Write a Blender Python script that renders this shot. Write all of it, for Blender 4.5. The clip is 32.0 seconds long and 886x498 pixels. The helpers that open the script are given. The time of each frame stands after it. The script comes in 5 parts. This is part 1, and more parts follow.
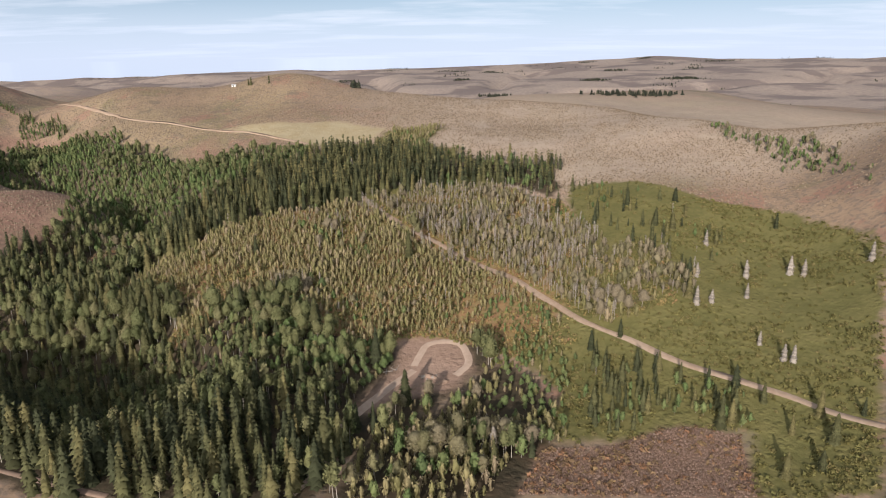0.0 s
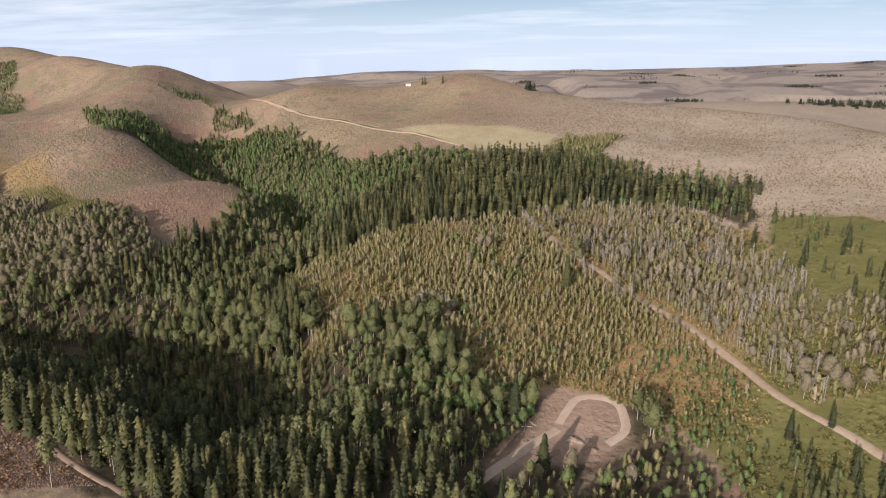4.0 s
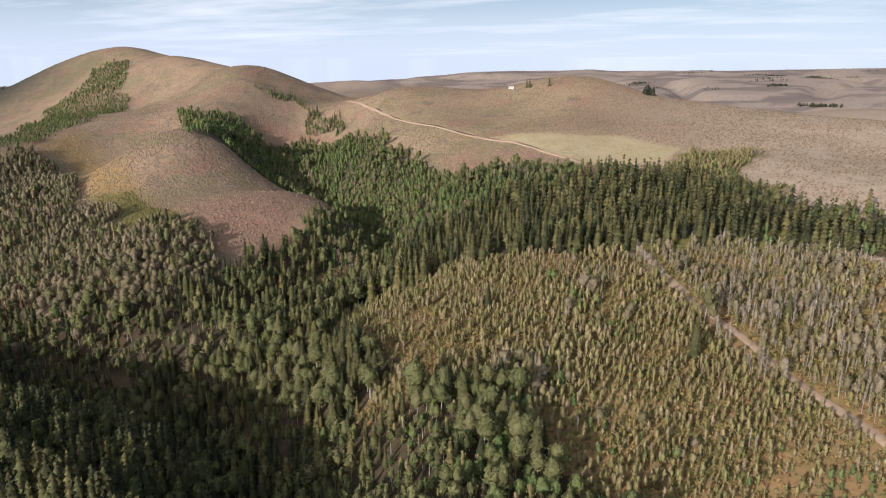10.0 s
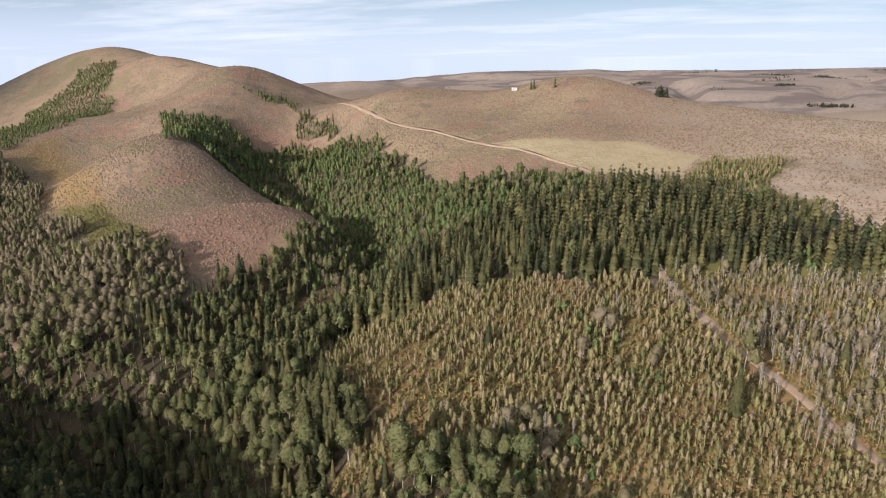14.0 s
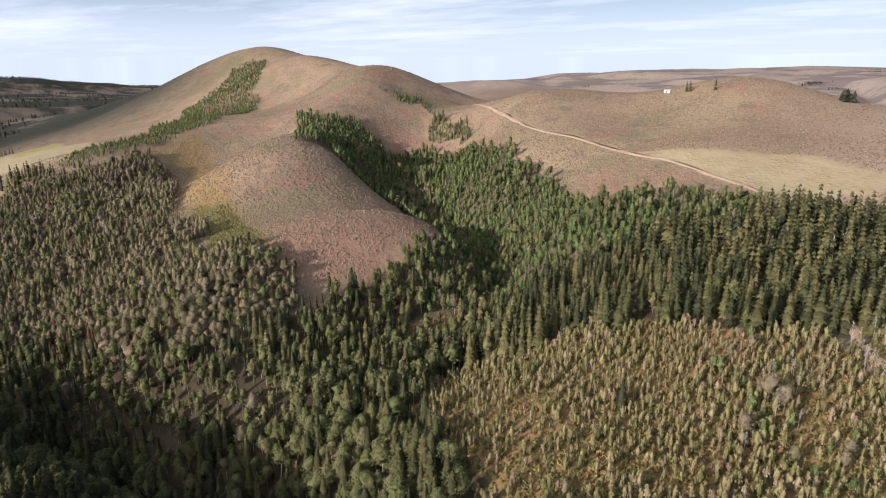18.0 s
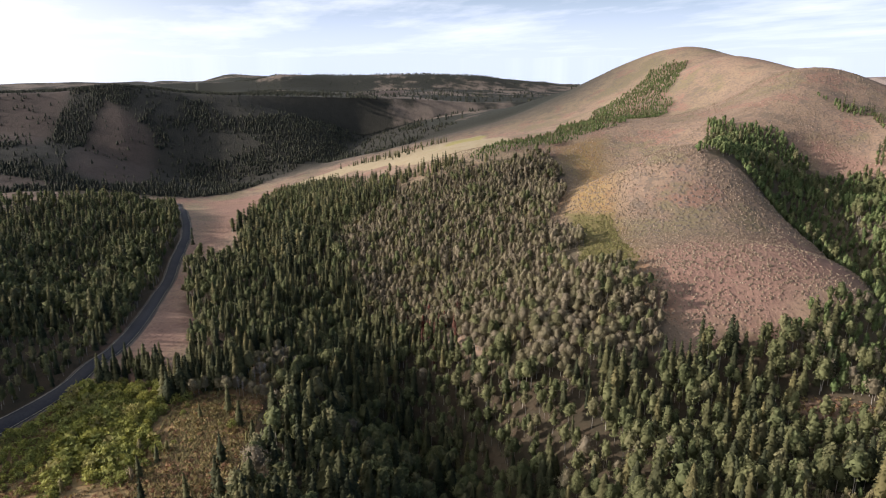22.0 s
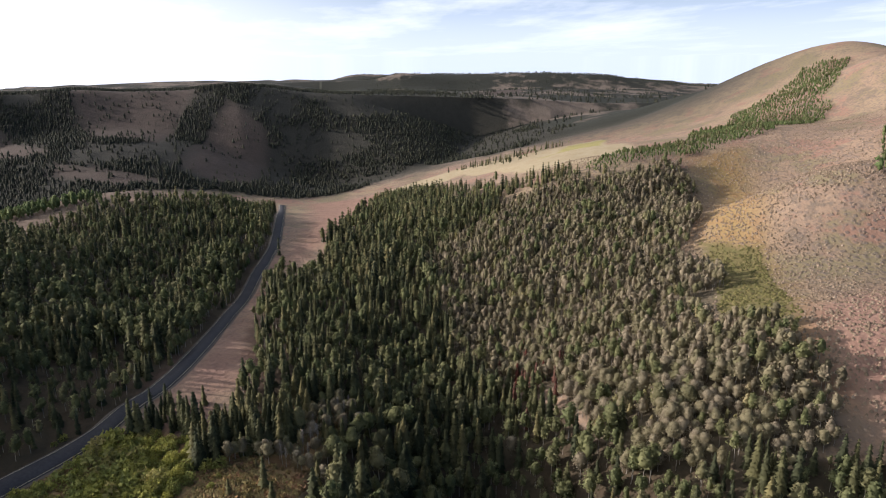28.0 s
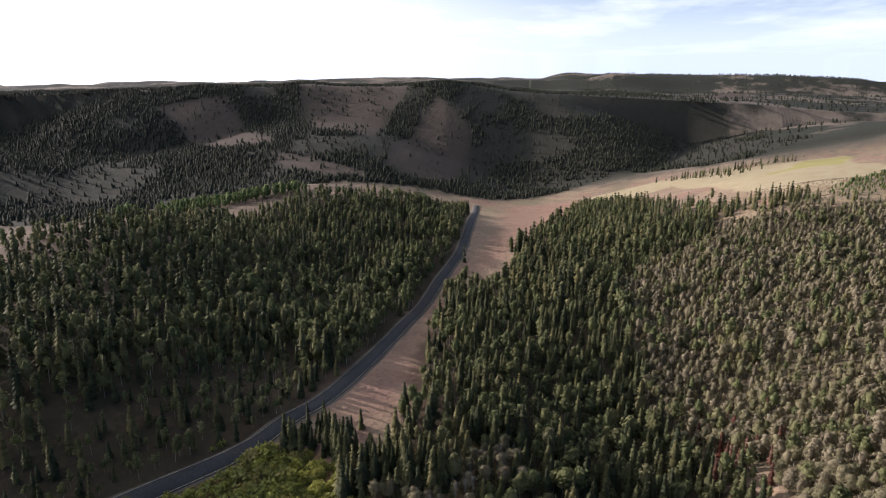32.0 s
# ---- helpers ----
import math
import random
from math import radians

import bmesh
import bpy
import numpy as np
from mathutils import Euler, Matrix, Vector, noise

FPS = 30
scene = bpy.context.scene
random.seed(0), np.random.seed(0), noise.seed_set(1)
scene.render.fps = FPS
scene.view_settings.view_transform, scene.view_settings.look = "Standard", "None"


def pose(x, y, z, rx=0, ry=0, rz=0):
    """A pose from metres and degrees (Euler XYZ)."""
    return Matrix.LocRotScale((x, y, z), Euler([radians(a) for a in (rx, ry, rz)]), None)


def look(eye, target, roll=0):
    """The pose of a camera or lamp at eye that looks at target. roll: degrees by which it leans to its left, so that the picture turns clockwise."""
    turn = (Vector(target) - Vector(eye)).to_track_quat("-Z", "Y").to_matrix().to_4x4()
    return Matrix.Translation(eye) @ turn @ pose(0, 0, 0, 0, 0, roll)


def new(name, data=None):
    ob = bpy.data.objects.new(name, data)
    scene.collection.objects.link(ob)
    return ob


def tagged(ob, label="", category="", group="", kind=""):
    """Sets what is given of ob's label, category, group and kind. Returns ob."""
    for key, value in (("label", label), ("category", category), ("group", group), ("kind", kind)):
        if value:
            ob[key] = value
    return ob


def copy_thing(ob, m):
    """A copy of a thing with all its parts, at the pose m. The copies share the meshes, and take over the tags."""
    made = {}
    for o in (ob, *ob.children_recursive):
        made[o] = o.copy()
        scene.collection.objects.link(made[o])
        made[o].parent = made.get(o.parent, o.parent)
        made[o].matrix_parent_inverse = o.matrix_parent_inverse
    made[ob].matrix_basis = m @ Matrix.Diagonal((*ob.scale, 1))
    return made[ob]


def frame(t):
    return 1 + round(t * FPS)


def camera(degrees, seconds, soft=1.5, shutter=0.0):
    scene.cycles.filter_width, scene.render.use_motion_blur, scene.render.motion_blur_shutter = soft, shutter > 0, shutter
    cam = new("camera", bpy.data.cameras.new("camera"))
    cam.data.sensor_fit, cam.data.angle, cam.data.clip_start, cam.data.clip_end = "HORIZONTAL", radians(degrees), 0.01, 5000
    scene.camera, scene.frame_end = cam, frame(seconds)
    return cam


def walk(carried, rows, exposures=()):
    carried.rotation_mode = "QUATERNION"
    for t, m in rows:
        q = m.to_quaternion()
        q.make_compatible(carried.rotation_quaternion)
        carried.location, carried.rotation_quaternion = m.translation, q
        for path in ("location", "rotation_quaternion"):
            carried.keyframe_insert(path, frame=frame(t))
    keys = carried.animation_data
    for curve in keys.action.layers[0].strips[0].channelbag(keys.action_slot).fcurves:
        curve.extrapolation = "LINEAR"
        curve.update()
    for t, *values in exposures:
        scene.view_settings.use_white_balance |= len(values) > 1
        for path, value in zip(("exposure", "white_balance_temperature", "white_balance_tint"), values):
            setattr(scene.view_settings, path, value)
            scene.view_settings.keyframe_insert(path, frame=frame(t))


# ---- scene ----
cam = camera(67.05, 32.0, soft=1.1)
S = 1.36   # metres to one unit of the plan: the road's edge lines lie 5.8 m apart
# seconds, x, y, z in units of the plan, heading (left of +y), tilt, roll
FLIGHT = [
    (0.0, -0.00, 0.00, 88.00, 0.00, -15.93, -0.67),
    (0.5, 0.35, 3.51, 87.97, 2.47, -15.87, -0.57),
    (1.0, 0.68, 7.04, 87.96, 5.51, -15.82, -0.44),
    (1.5, 0.93, 10.66, 88.03, 8.64, -15.83, -0.24),
    (2.0, 1.22, 14.32, 88.18, 10.19, -15.82, -0.13),
    (2.5, 1.40, 17.90, 88.31, 10.46, -15.82, -0.11),
    (3.0, 1.42, 21.51, 88.40, 10.81, -15.80, -0.05),
    (3.5, 1.37, 25.12, 88.42, 12.70, -15.81, 0.03),
    (5.5, 0.33, 40.25, 88.40, 20.87, -15.89, 0.17),
    (6.0, -0.01, 44.03, 88.41, 22.88, -15.91, 0.13),
    (6.5, -0.43, 47.72, 88.45, 23.85, -15.92, 0.18),
    (7.0, -1.14, 51.29, 88.48, 23.88, -15.91, 0.16),
    (7.5, -2.06, 54.80, 88.46, 23.90, -15.88, 0.17),
    (8.0, -3.14, 58.30, 88.40, 23.91, -15.84, 0.22),
    (8.5, -4.39, 61.75, 88.38, 23.90, -15.84, 0.23),
    (9.0, -5.66, 65.23, 88.43, 23.87, -15.85, 0.21),
    (9.5, -6.91, 68.74, 88.59, 23.88, -15.84, 0.19),
    (10.0, -8.16, 72.25, 88.74, 23.88, -15.87, 0.18),
    (10.5, -9.34, 75.77, 88.84, 23.91, -15.88, 0.17),
    (11.0, -10.40, 79.30, 88.85, 24.04, -15.89, 0.13),
    (11.5, -11.54, 82.88, 88.80, 24.14, -15.88, 0.13),
    (12.0, -12.85, 86.40, 88.73, 24.10, -15.86, 0.15),
    (12.5, -14.12, 89.89, 88.69, 24.11, -15.87, 0.14),
    (13.0, -15.37, 93.37, 88.67, 24.12, -15.87, 0.09),
    (13.5, -16.57, 96.82, 88.64, 24.13, -15.88, 0.04),
    (14.0, -17.85, 100.25, 88.60, 24.12, -15.87, 0.06),
    (14.5, -19.22, 103.63, 88.60, 24.07, -15.87, 0.03),
    (16.5, -24.18, 117.07, 88.90, 25.98, -15.93, -0.07),
    (17.0, -25.55, 120.29, 88.98, 28.44, -15.95, -0.12),
    (17.5, -26.95, 123.41, 89.04, 31.67, -15.99, -0.11),
    (18.0, -28.43, 126.48, 89.11, 36.06, -16.01, -0.08),
    (18.5, -30.10, 129.62, 89.17, 40.31, -16.01, -0.24),
    (19.0, -31.72, 132.77, 89.21, 44.98, -16.00, -0.33),
    (19.5, -33.40, 135.81, 89.26, 49.68, -15.99, -0.33),
    (20.0, -35.32, 138.54, 89.28, 54.05, -15.98, -0.25),
    (20.5, -37.42, 141.11, 89.28, 58.41, -15.94, -0.15),
    (21.0, -39.69, 143.71, 89.24, 62.78, -15.93, -0.11),
    (21.5, -42.23, 146.31, 89.24, 66.84, -15.91, -0.03),
    (22.0, -44.95, 148.78, 89.25, 70.28, -15.93, -0.04),
    (22.5, -47.66, 150.89, 89.21, 73.66, -15.98, -0.02),
    (23.0, -50.34, 152.67, 89.20, 75.03, -16.00, 0.03),
    (23.5, -52.97, 154.12, 89.30, 75.07, -16.00, 0.03),
    (24.0, -55.72, 155.55, 89.46, 75.09, -16.03, 0.04),
    (24.5, -58.49, 156.97, 89.61, 75.13, -16.05, 0.04),
    (25.0, -61.52, 158.46, 89.65, 75.17, -16.01, 0.03),
    (25.5, -64.93, 159.85, 89.55, 75.20, -16.01, 0.01),
    (27.5, -80.01, 164.81, 88.60, 78.28, -16.01, -0.27),
    (28.0, -83.17, 165.75, 88.47, 80.35, -16.00, -0.29),
    (28.5, -86.05, 166.53, 88.43, 82.55, -15.99, -0.29),
    (29.0, -88.94, 167.19, 88.44, 84.59, -15.98, -0.23),
    (29.5, -91.84, 167.79, 88.49, 86.68, -16.01, -0.20),
    (30.0, -94.77, 168.37, 88.55, 88.84, -16.01, -0.13),
    (30.5, -97.66, 168.86, 88.66, 91.05, -16.00, -0.05),
    (31.0, -100.55, 169.16, 88.70, 93.33, -16.02, 0.01),
    (31.5, -103.62, 169.23, 88.90, 95.57, -16.06, 0.15),
    (32.0, -106.73, 169.13, 89.14, 97.60, -16.13, 0.27),
]
walk(cam, [(t, pose(S * x, S * y, S * z, 0, 0, yaw) @ pose(0, 0, 0, 90 + tilt, 0, 0) @ pose(0, 0, 0, 0, 0, roll))
           for t, x, y, z, yaw, tilt, roll in FLIGHT], exposures=[(0, -0.04, 6430, 11), (14, 0.02, 6450, 12), (20, 0.15, 6400, 14), (24, 0.24, 6350, 15), (32, 0.26, 6250, 15)])

# ---- light ----
SUN_HEADING, SUN_HEIGHT = -16.0, 17.5
world = bpy.data.worlds.new("sky")
scene.world = world
world.use_nodes = True
wn, wl = world.node_tree.nodes, world.node_tree.links
wn.clear()
sky = wn.new("ShaderNodeTexSky")
sky.sky_type = "NISHITA"
sky.sun_disc = False
sky.sun_elevation = radians(SUN_HEIGHT)
sky.sun_rotation = radians(180 - SUN_HEADING)
sky.altitude, sky.air_density, sky.dust_density, sky.ozone_density = 2200, 1.25, 0.8, 4.0
coord = wn.new("ShaderNodeTexCoord")
split = wn.new("ShaderNodeSeparateXYZ")
wl.new(coord.outputs["Generated"], split.inputs[0])


def wmath(op, a, b):
    n = wn.new("ShaderNodeMath")
    n.operation = op
    for i, v in enumerate((a, b)):
        if isinstance(v, (int, float)):
            n.inputs[i].default_value = v
        else:
            wl.new(v, n.inputs[i])
    return n.outputs[0]


# thin streaky clouds on a flat layer high above
rise = wmath("ADD", wmath("MAXIMUM", split.outputs[2], 0.0), 0.06)
cx, cy = wmath("DIVIDE", split.outputs[0], rise), wmath("DIVIDE", split.outputs[1], rise)
comb = wn.new("ShaderNodeCombineXYZ")
wl.new(wmath("MULTIPLY", cx, 0.55), comb.inputs[0])
wl.new(cy, comb.inputs[1])
cloud = wn.new("ShaderNodeTexNoise")
cloud.inputs["Scale"].default_value, cloud.inputs["Detail"].default_value, cloud.inputs["Roughness"].default_value = 0.42, 7, 0.6
wl.new(comb.outputs[0], cloud.inputs["Vector"])
ramp = wn.new("ShaderNodeMapRange")
ramp.inputs[1].default_value, ramp.inputs[2].default_value = 0.48, 0.68
wl.new(cloud.outputs[0], ramp.inputs[0])
white = wn.new("ShaderNodeMix")
white.data_type = "RGBA"
white.inputs[7].default_value = (14.9, 14.9, 15.2, 1)
wl.new(wmath("MULTIPLY", ramp.outputs[0], wmath("SUBTRACT", 1.0, wmath("MINIMUM", wmath("MULTIPLY", split.outputs[2], 1.6), 1.0))), white.inputs[0])
wl.new(sky.outputs[0], white.inputs[6])
# pale haze low over the horizon
low = wn.new("ShaderNodeMapRange")
low.interpolation_type = "SMOOTHERSTEP"
low.inputs[1].default_value, low.inputs[2].default_value, low.inputs[3].default_value, low.inputs[4].default_value = -0.02, 0.17, 0.85, 0.0
wl.new(split.outputs[2], low.inputs[0])
haze = wn.new("ShaderNodeMix")
haze.data_type = "RGBA"
haze.inputs[7].default_value = (10.2, 11.7, 14.9, 1)
wl.new(low.outputs[0], haze.inputs[0])
wl.new(white.outputs[2], haze.inputs[6])
# the white glare of thin cloud around the low sun
aim = wn.new("ShaderNodeVectorMath")
aim.operation = "DOT_PRODUCT"
aim.inputs[1].default_value = (math.sin(radians(SUN_HEADING)), -math.cos(radians(SUN_HEADING)), 0.3)
wl.new(coord.outputs["Generated"], aim.inputs[0])
glare = wn.new("ShaderNodeMapRange")
glare.interpolation_type = "SMOOTHSTEP"
glare.inputs[1].default_value, glare.inputs[2].default_value, glare.inputs[4].default_value = 0.1, 0.9, 1.0
wl.new(aim.outputs["Value"], glare.inputs[0])
veil = wn.new("ShaderNodeMix")
veil.data_type = "RGBA"
veil.inputs[7].default_value = (15.5, 15.5, 15.4, 1)
wl.new(glare.outputs[0], veil.inputs[0])
wl.new(haze.outputs[2], veil.inputs[6])
back = wn.new("ShaderNodeBackground")
back.inputs[1].default_value = 0.076
wl.new(veil.outputs[2], back.inputs[0])
wout = wn.new("ShaderNodeOutputWorld")
wl.new(back.outputs[0], wout.inputs[0])

sun = new("sun", bpy.data.lights.new("sun", "SUN"))
sun.data.energy, sun.data.angle, sun.data.color = 5.05, radians(0.6), (1.0, 0.9, 0.825)
sun_way = Vector((-math.sin(radians(SUN_HEADING)) * math.cos(radians(SUN_HEIGHT)), math.cos(radians(SUN_HEADING)) * math.cos(radians(SUN_HEIGHT)), -math.sin(radians(SUN_HEIGHT))))
sun.matrix_world = look((0, 0, 600), Vector((0, 0, 600)) + sun_way)

# ---- materials ----
def material(name, rough=0.9):
    m = bpy.data.materials.new(name)
    m.use_nodes = True
    n = m.node_tree.nodes["Principled BSDF"]
    n.inputs["Roughness"].default_value = rough
    n.inputs["Specular IOR Level"].default_value = 0.15
    return m, m.node_tree.nodes, m.node_tree.links, n


def tex(nodes, links, scale, detail=4, rough=0.55, where=None):
    t = nodes.new("ShaderNodeTexNoise")
    t.inputs["Scale"].default_value, t.inputs["Detail"].default_value, t.inputs["Roughness"].default_value = scale, detail, rough
    if where:
        links.new(where, t.inputs["Vector"])
    return t.outputs[0]


def blend(nodes, links, fac, a, b):
    x = nodes.new("ShaderNodeMix")
    x.data_type = "RGBA"
    for sock, v in ((x.inputs[0], fac), (x.inputs[6], a), (x.inputs[7], b)):
        if isinstance(v, (int, float)):
            sock.default_value = v
        elif isinstance(v, tuple):
            sock.default_value = (*v, 1)
        else:
            links.new(v, sock)
    return x.outputs[2]


def calc(nodes, links, op, a, b=0.0, c=0.0):
    x = nodes.new("ShaderNodeMath")
    x.operation = op
    for i, v in enumerate((a, b, c)):
        if isinstance(v, (int, float)):
            x.inputs[i].default_value = v
        else:
            links.new(v, x.inputs[i])
    return x.outputs[0]


def step(nodes, links, v, lo, hi):
    x = nodes.new("ShaderNodeMapRange")
    x.interpolation_type = "SMOOTHSTEP"
    x.inputs[1].default_value, x.inputs[2].default_value = lo, hi
    links.new(v, x.inputs[0])
    return x.outputs[0]


def relief(nodes, links, bsdf, height, strength, dist):
    b = nodes.new("ShaderNodeBump")
    b.inputs["Strength"].default_value, b.inputs["Distance"].default_value = strength, dist
    links.new(height, b.inputs["Height"])
    links.new(b.outputs[0], bsdf.inputs["Normal"])


def mat_leaf(name, c1, c2, c3, thin=0.3):
    """Leaf mass: three colours, varied from plant to plant and from clump to clump, with some light coming through."""
    m, n, l, b = material(name, 0.8)
    info, geo, att = n.new("ShaderNodeObjectInfo"), n.new("ShaderNodeNewGeometry"), n.new("ShaderNodeAttribute")
    att.attribute_name = "tint"
    plant = calc(n, l, "FRACT", calc(n, l, "ADD", att.outputs["Fac"], info.outputs["Random"]))
    col = blend(n, l, step(n, l, plant, 0.1, 0.6), c1, c2)
    col = blend(n, l, step(n, l, plant, 0.72, 1.0), col, c3)
    hsv = n.new("ShaderNodeHueSaturation")
    l.new(col, hsv.inputs["Color"])
    l.new(calc(n, l, "MULTIPLY_ADD", geo.outputs["Random Per Island"], 0.65, 0.66), hsv.inputs["Value"])
    l.new(hsv.outputs[0], b.inputs["Base Color"])
    tr, mx = n.new("ShaderNodeBsdfTranslucent"), n.new("ShaderNodeMixShader")
    l.new(hsv.outputs[0], tr.inputs[0])
    mx.inputs[0].default_value = thin
    l.new(b.outputs[0], mx.inputs[1])
    l.new(tr.outputs[0], mx.inputs[2])
    l.new(mx.outputs[0], n["Material Output"].inputs[0])
    return m


def mat_mottled(name, c1, c2, scale, rough=0.9, bump=0.3, dist=0.05):
    m, n, l, b = material(name, rough)
    where = n.new("ShaderNodeTexCoord").outputs["Object"]
    fine, big = tex(n, l, scale, 6, 0.6, where), tex(n, l, scale * 0.13, 3, 0.5, where)
    col = blend(n, l, step(n, l, calc(n, l, "MULTIPLY_ADD", fine, 0.6, calc(n, l, "MULTIPLY", big, 0.4)), 0.35, 0.65), c1, c2)
    l.new(col, b.inputs["Base Color"])
    relief(n, l, b, fine, bump, dist)
    return m


LEAF = {
    "spruce": mat_leaf("spruce_needles", (0.055, 0.062, 0.032), (0.108, 0.107, 0.048), (0.172, 0.152, 0.066), 0.18),
    # dusky: darker copy of the needles, the western slope's shade put into the colour
    "dusky": mat_leaf("shaded_conifer_needles", (0.032, 0.037, 0.026), (0.047, 0.05, 0.033), (0.065, 0.064, 0.04), 0.1),
    "aspen": mat_leaf("aspen_leaves", (0.13, 0.145, 0.064), (0.165, 0.17, 0.076), (0.21, 0.195, 0.1), 0.26),
    "olive": mat_leaf("dry_aspen_leaves", (0.25, 0.232, 0.102), (0.305, 0.262, 0.135), (0.35, 0.282, 0.185), 0.28),
    "grey": mat_leaf("withered_aspen_leaves", (0.225, 0.2, 0.115), (0.265, 0.222, 0.15), (0.19, 0.178, 0.092), 0.32),
    "lime": mat_leaf("young_aspen_leaves", (0.12, 0.165, 0.062), (0.165, 0.195, 0.078), (0.1, 0.135, 0.056), 0.18),
    "shrub": mat_leaf("yellow_green_leaves", (0.36, 0.35, 0.09), (0.29, 0.30, 0.09), (0.38, 0.33, 0.125), 0.3),
    "rust": mat_leaf("rusty_brush", (0.28, 0.155, 0.09), (0.235, 0.16, 0.09), (0.30, 0.205, 0.105), 0.2),
    "sage": mat_leaf("sagebrush", (0.285, 0.212, 0.145), (0.245, 0.182, 0.12), (0.32, 0.248, 0.178), 0.1),
    "heath": mat_leaf("pink_brown_heath", (0.27, 0.18, 0.135), (0.23, 0.148, 0.108), (0.30, 0.215, 0.165), 0.1),
    "low": mat_leaf("low_green_brush", (0.16, 0.152, 0.056), (0.195, 0.175, 0.066), (0.235, 0.195, 0.085), 0.28),
    "gold": mat_leaf("golden_dry_brush", (0.31, 0.235, 0.095), (0.27, 0.22, 0.095), (0.33, 0.20, 0.1), 0.2),
    "red": mat_leaf("red_dead_needles", (0.150, 0.050, 0.035), (0.120, 0.055, 0.040), (0.165, 0.085, 0.060), 0.1),
    "ghost": mat_leaf("bare_grey_boughs", (0.30, 0.265, 0.225), (0.25, 0.22, 0.185), (0.34, 0.30, 0.255), 0.05),
    "fade": mat_leaf("grey_dead_twigs", (0.330, 0.290, 0.250), (0.280, 0.240, 0.205), (0.370, 0.330, 0.290), 0.05),
}
BARK = mat_mottled("pale_bark", (0.44, 0.405, 0.35), (0.29, 0.26, 0.215), 3.0)
BROWN_BARK = mat_mottled("brown_bark", (0.10, 0.075, 0.055), (0.16, 0.125, 0.095), 4.0)
GREY_BARK = mat_mottled("weathered_grey_wood", (0.40, 0.36, 0.32), (0.27, 0.24, 0.21), 4.0)
DIRT = mat_mottled("pale_dirt_track", (0.33, 0.235, 0.165), (0.42, 0.315, 0.235), 0.5, 0.95, 0.4, 0.1)
PALE_DIRT = mat_mottled("worn_pale_dirt", (0.42, 0.31, 0.235), (0.5, 0.38, 0.295), 0.5, 0.95, 0.4, 0.1)
TRACK = mat_mottled("brown_dirt_track", (0.25, 0.175, 0.13), (0.31, 0.22, 0.165), 0.5, 0.95, 0.4, 0.1)
ASPHALT = mat_mottled("worn_asphalt", (0.048, 0.049, 0.055), (0.068, 0.068, 0.072), 1.2, 0.85, 0.2, 0.02)
GRAVEL = mat_mottled("gravel_shoulder", (0.15, 0.125, 0.10), (0.20, 0.165, 0.13), 1.5)
PAINT = mat_mottled("faded_road_paint", (0.60, 0.55, 0.40), (0.48, 0.42, 0.28), 2.0)
ROOF = mat_mottled("grey_metal_roof", (0.42, 0.42, 0.43), (0.5, 0.5, 0.5), 1.0, 0.5)
WHITE = mat_mottled("white_painted_boards", (0.80, 0.79, 0.76), (0.70, 0.69, 0.66), 2.0)
GLASS = mat_mottled("dark_window", (0.03, 0.035, 0.04), (0.05, 0.055, 0.06), 1.0, 0.15)
STONE = mat_mottled("grey_rock", (0.34, 0.30, 0.26), (0.22, 0.19, 0.17), 1.5)


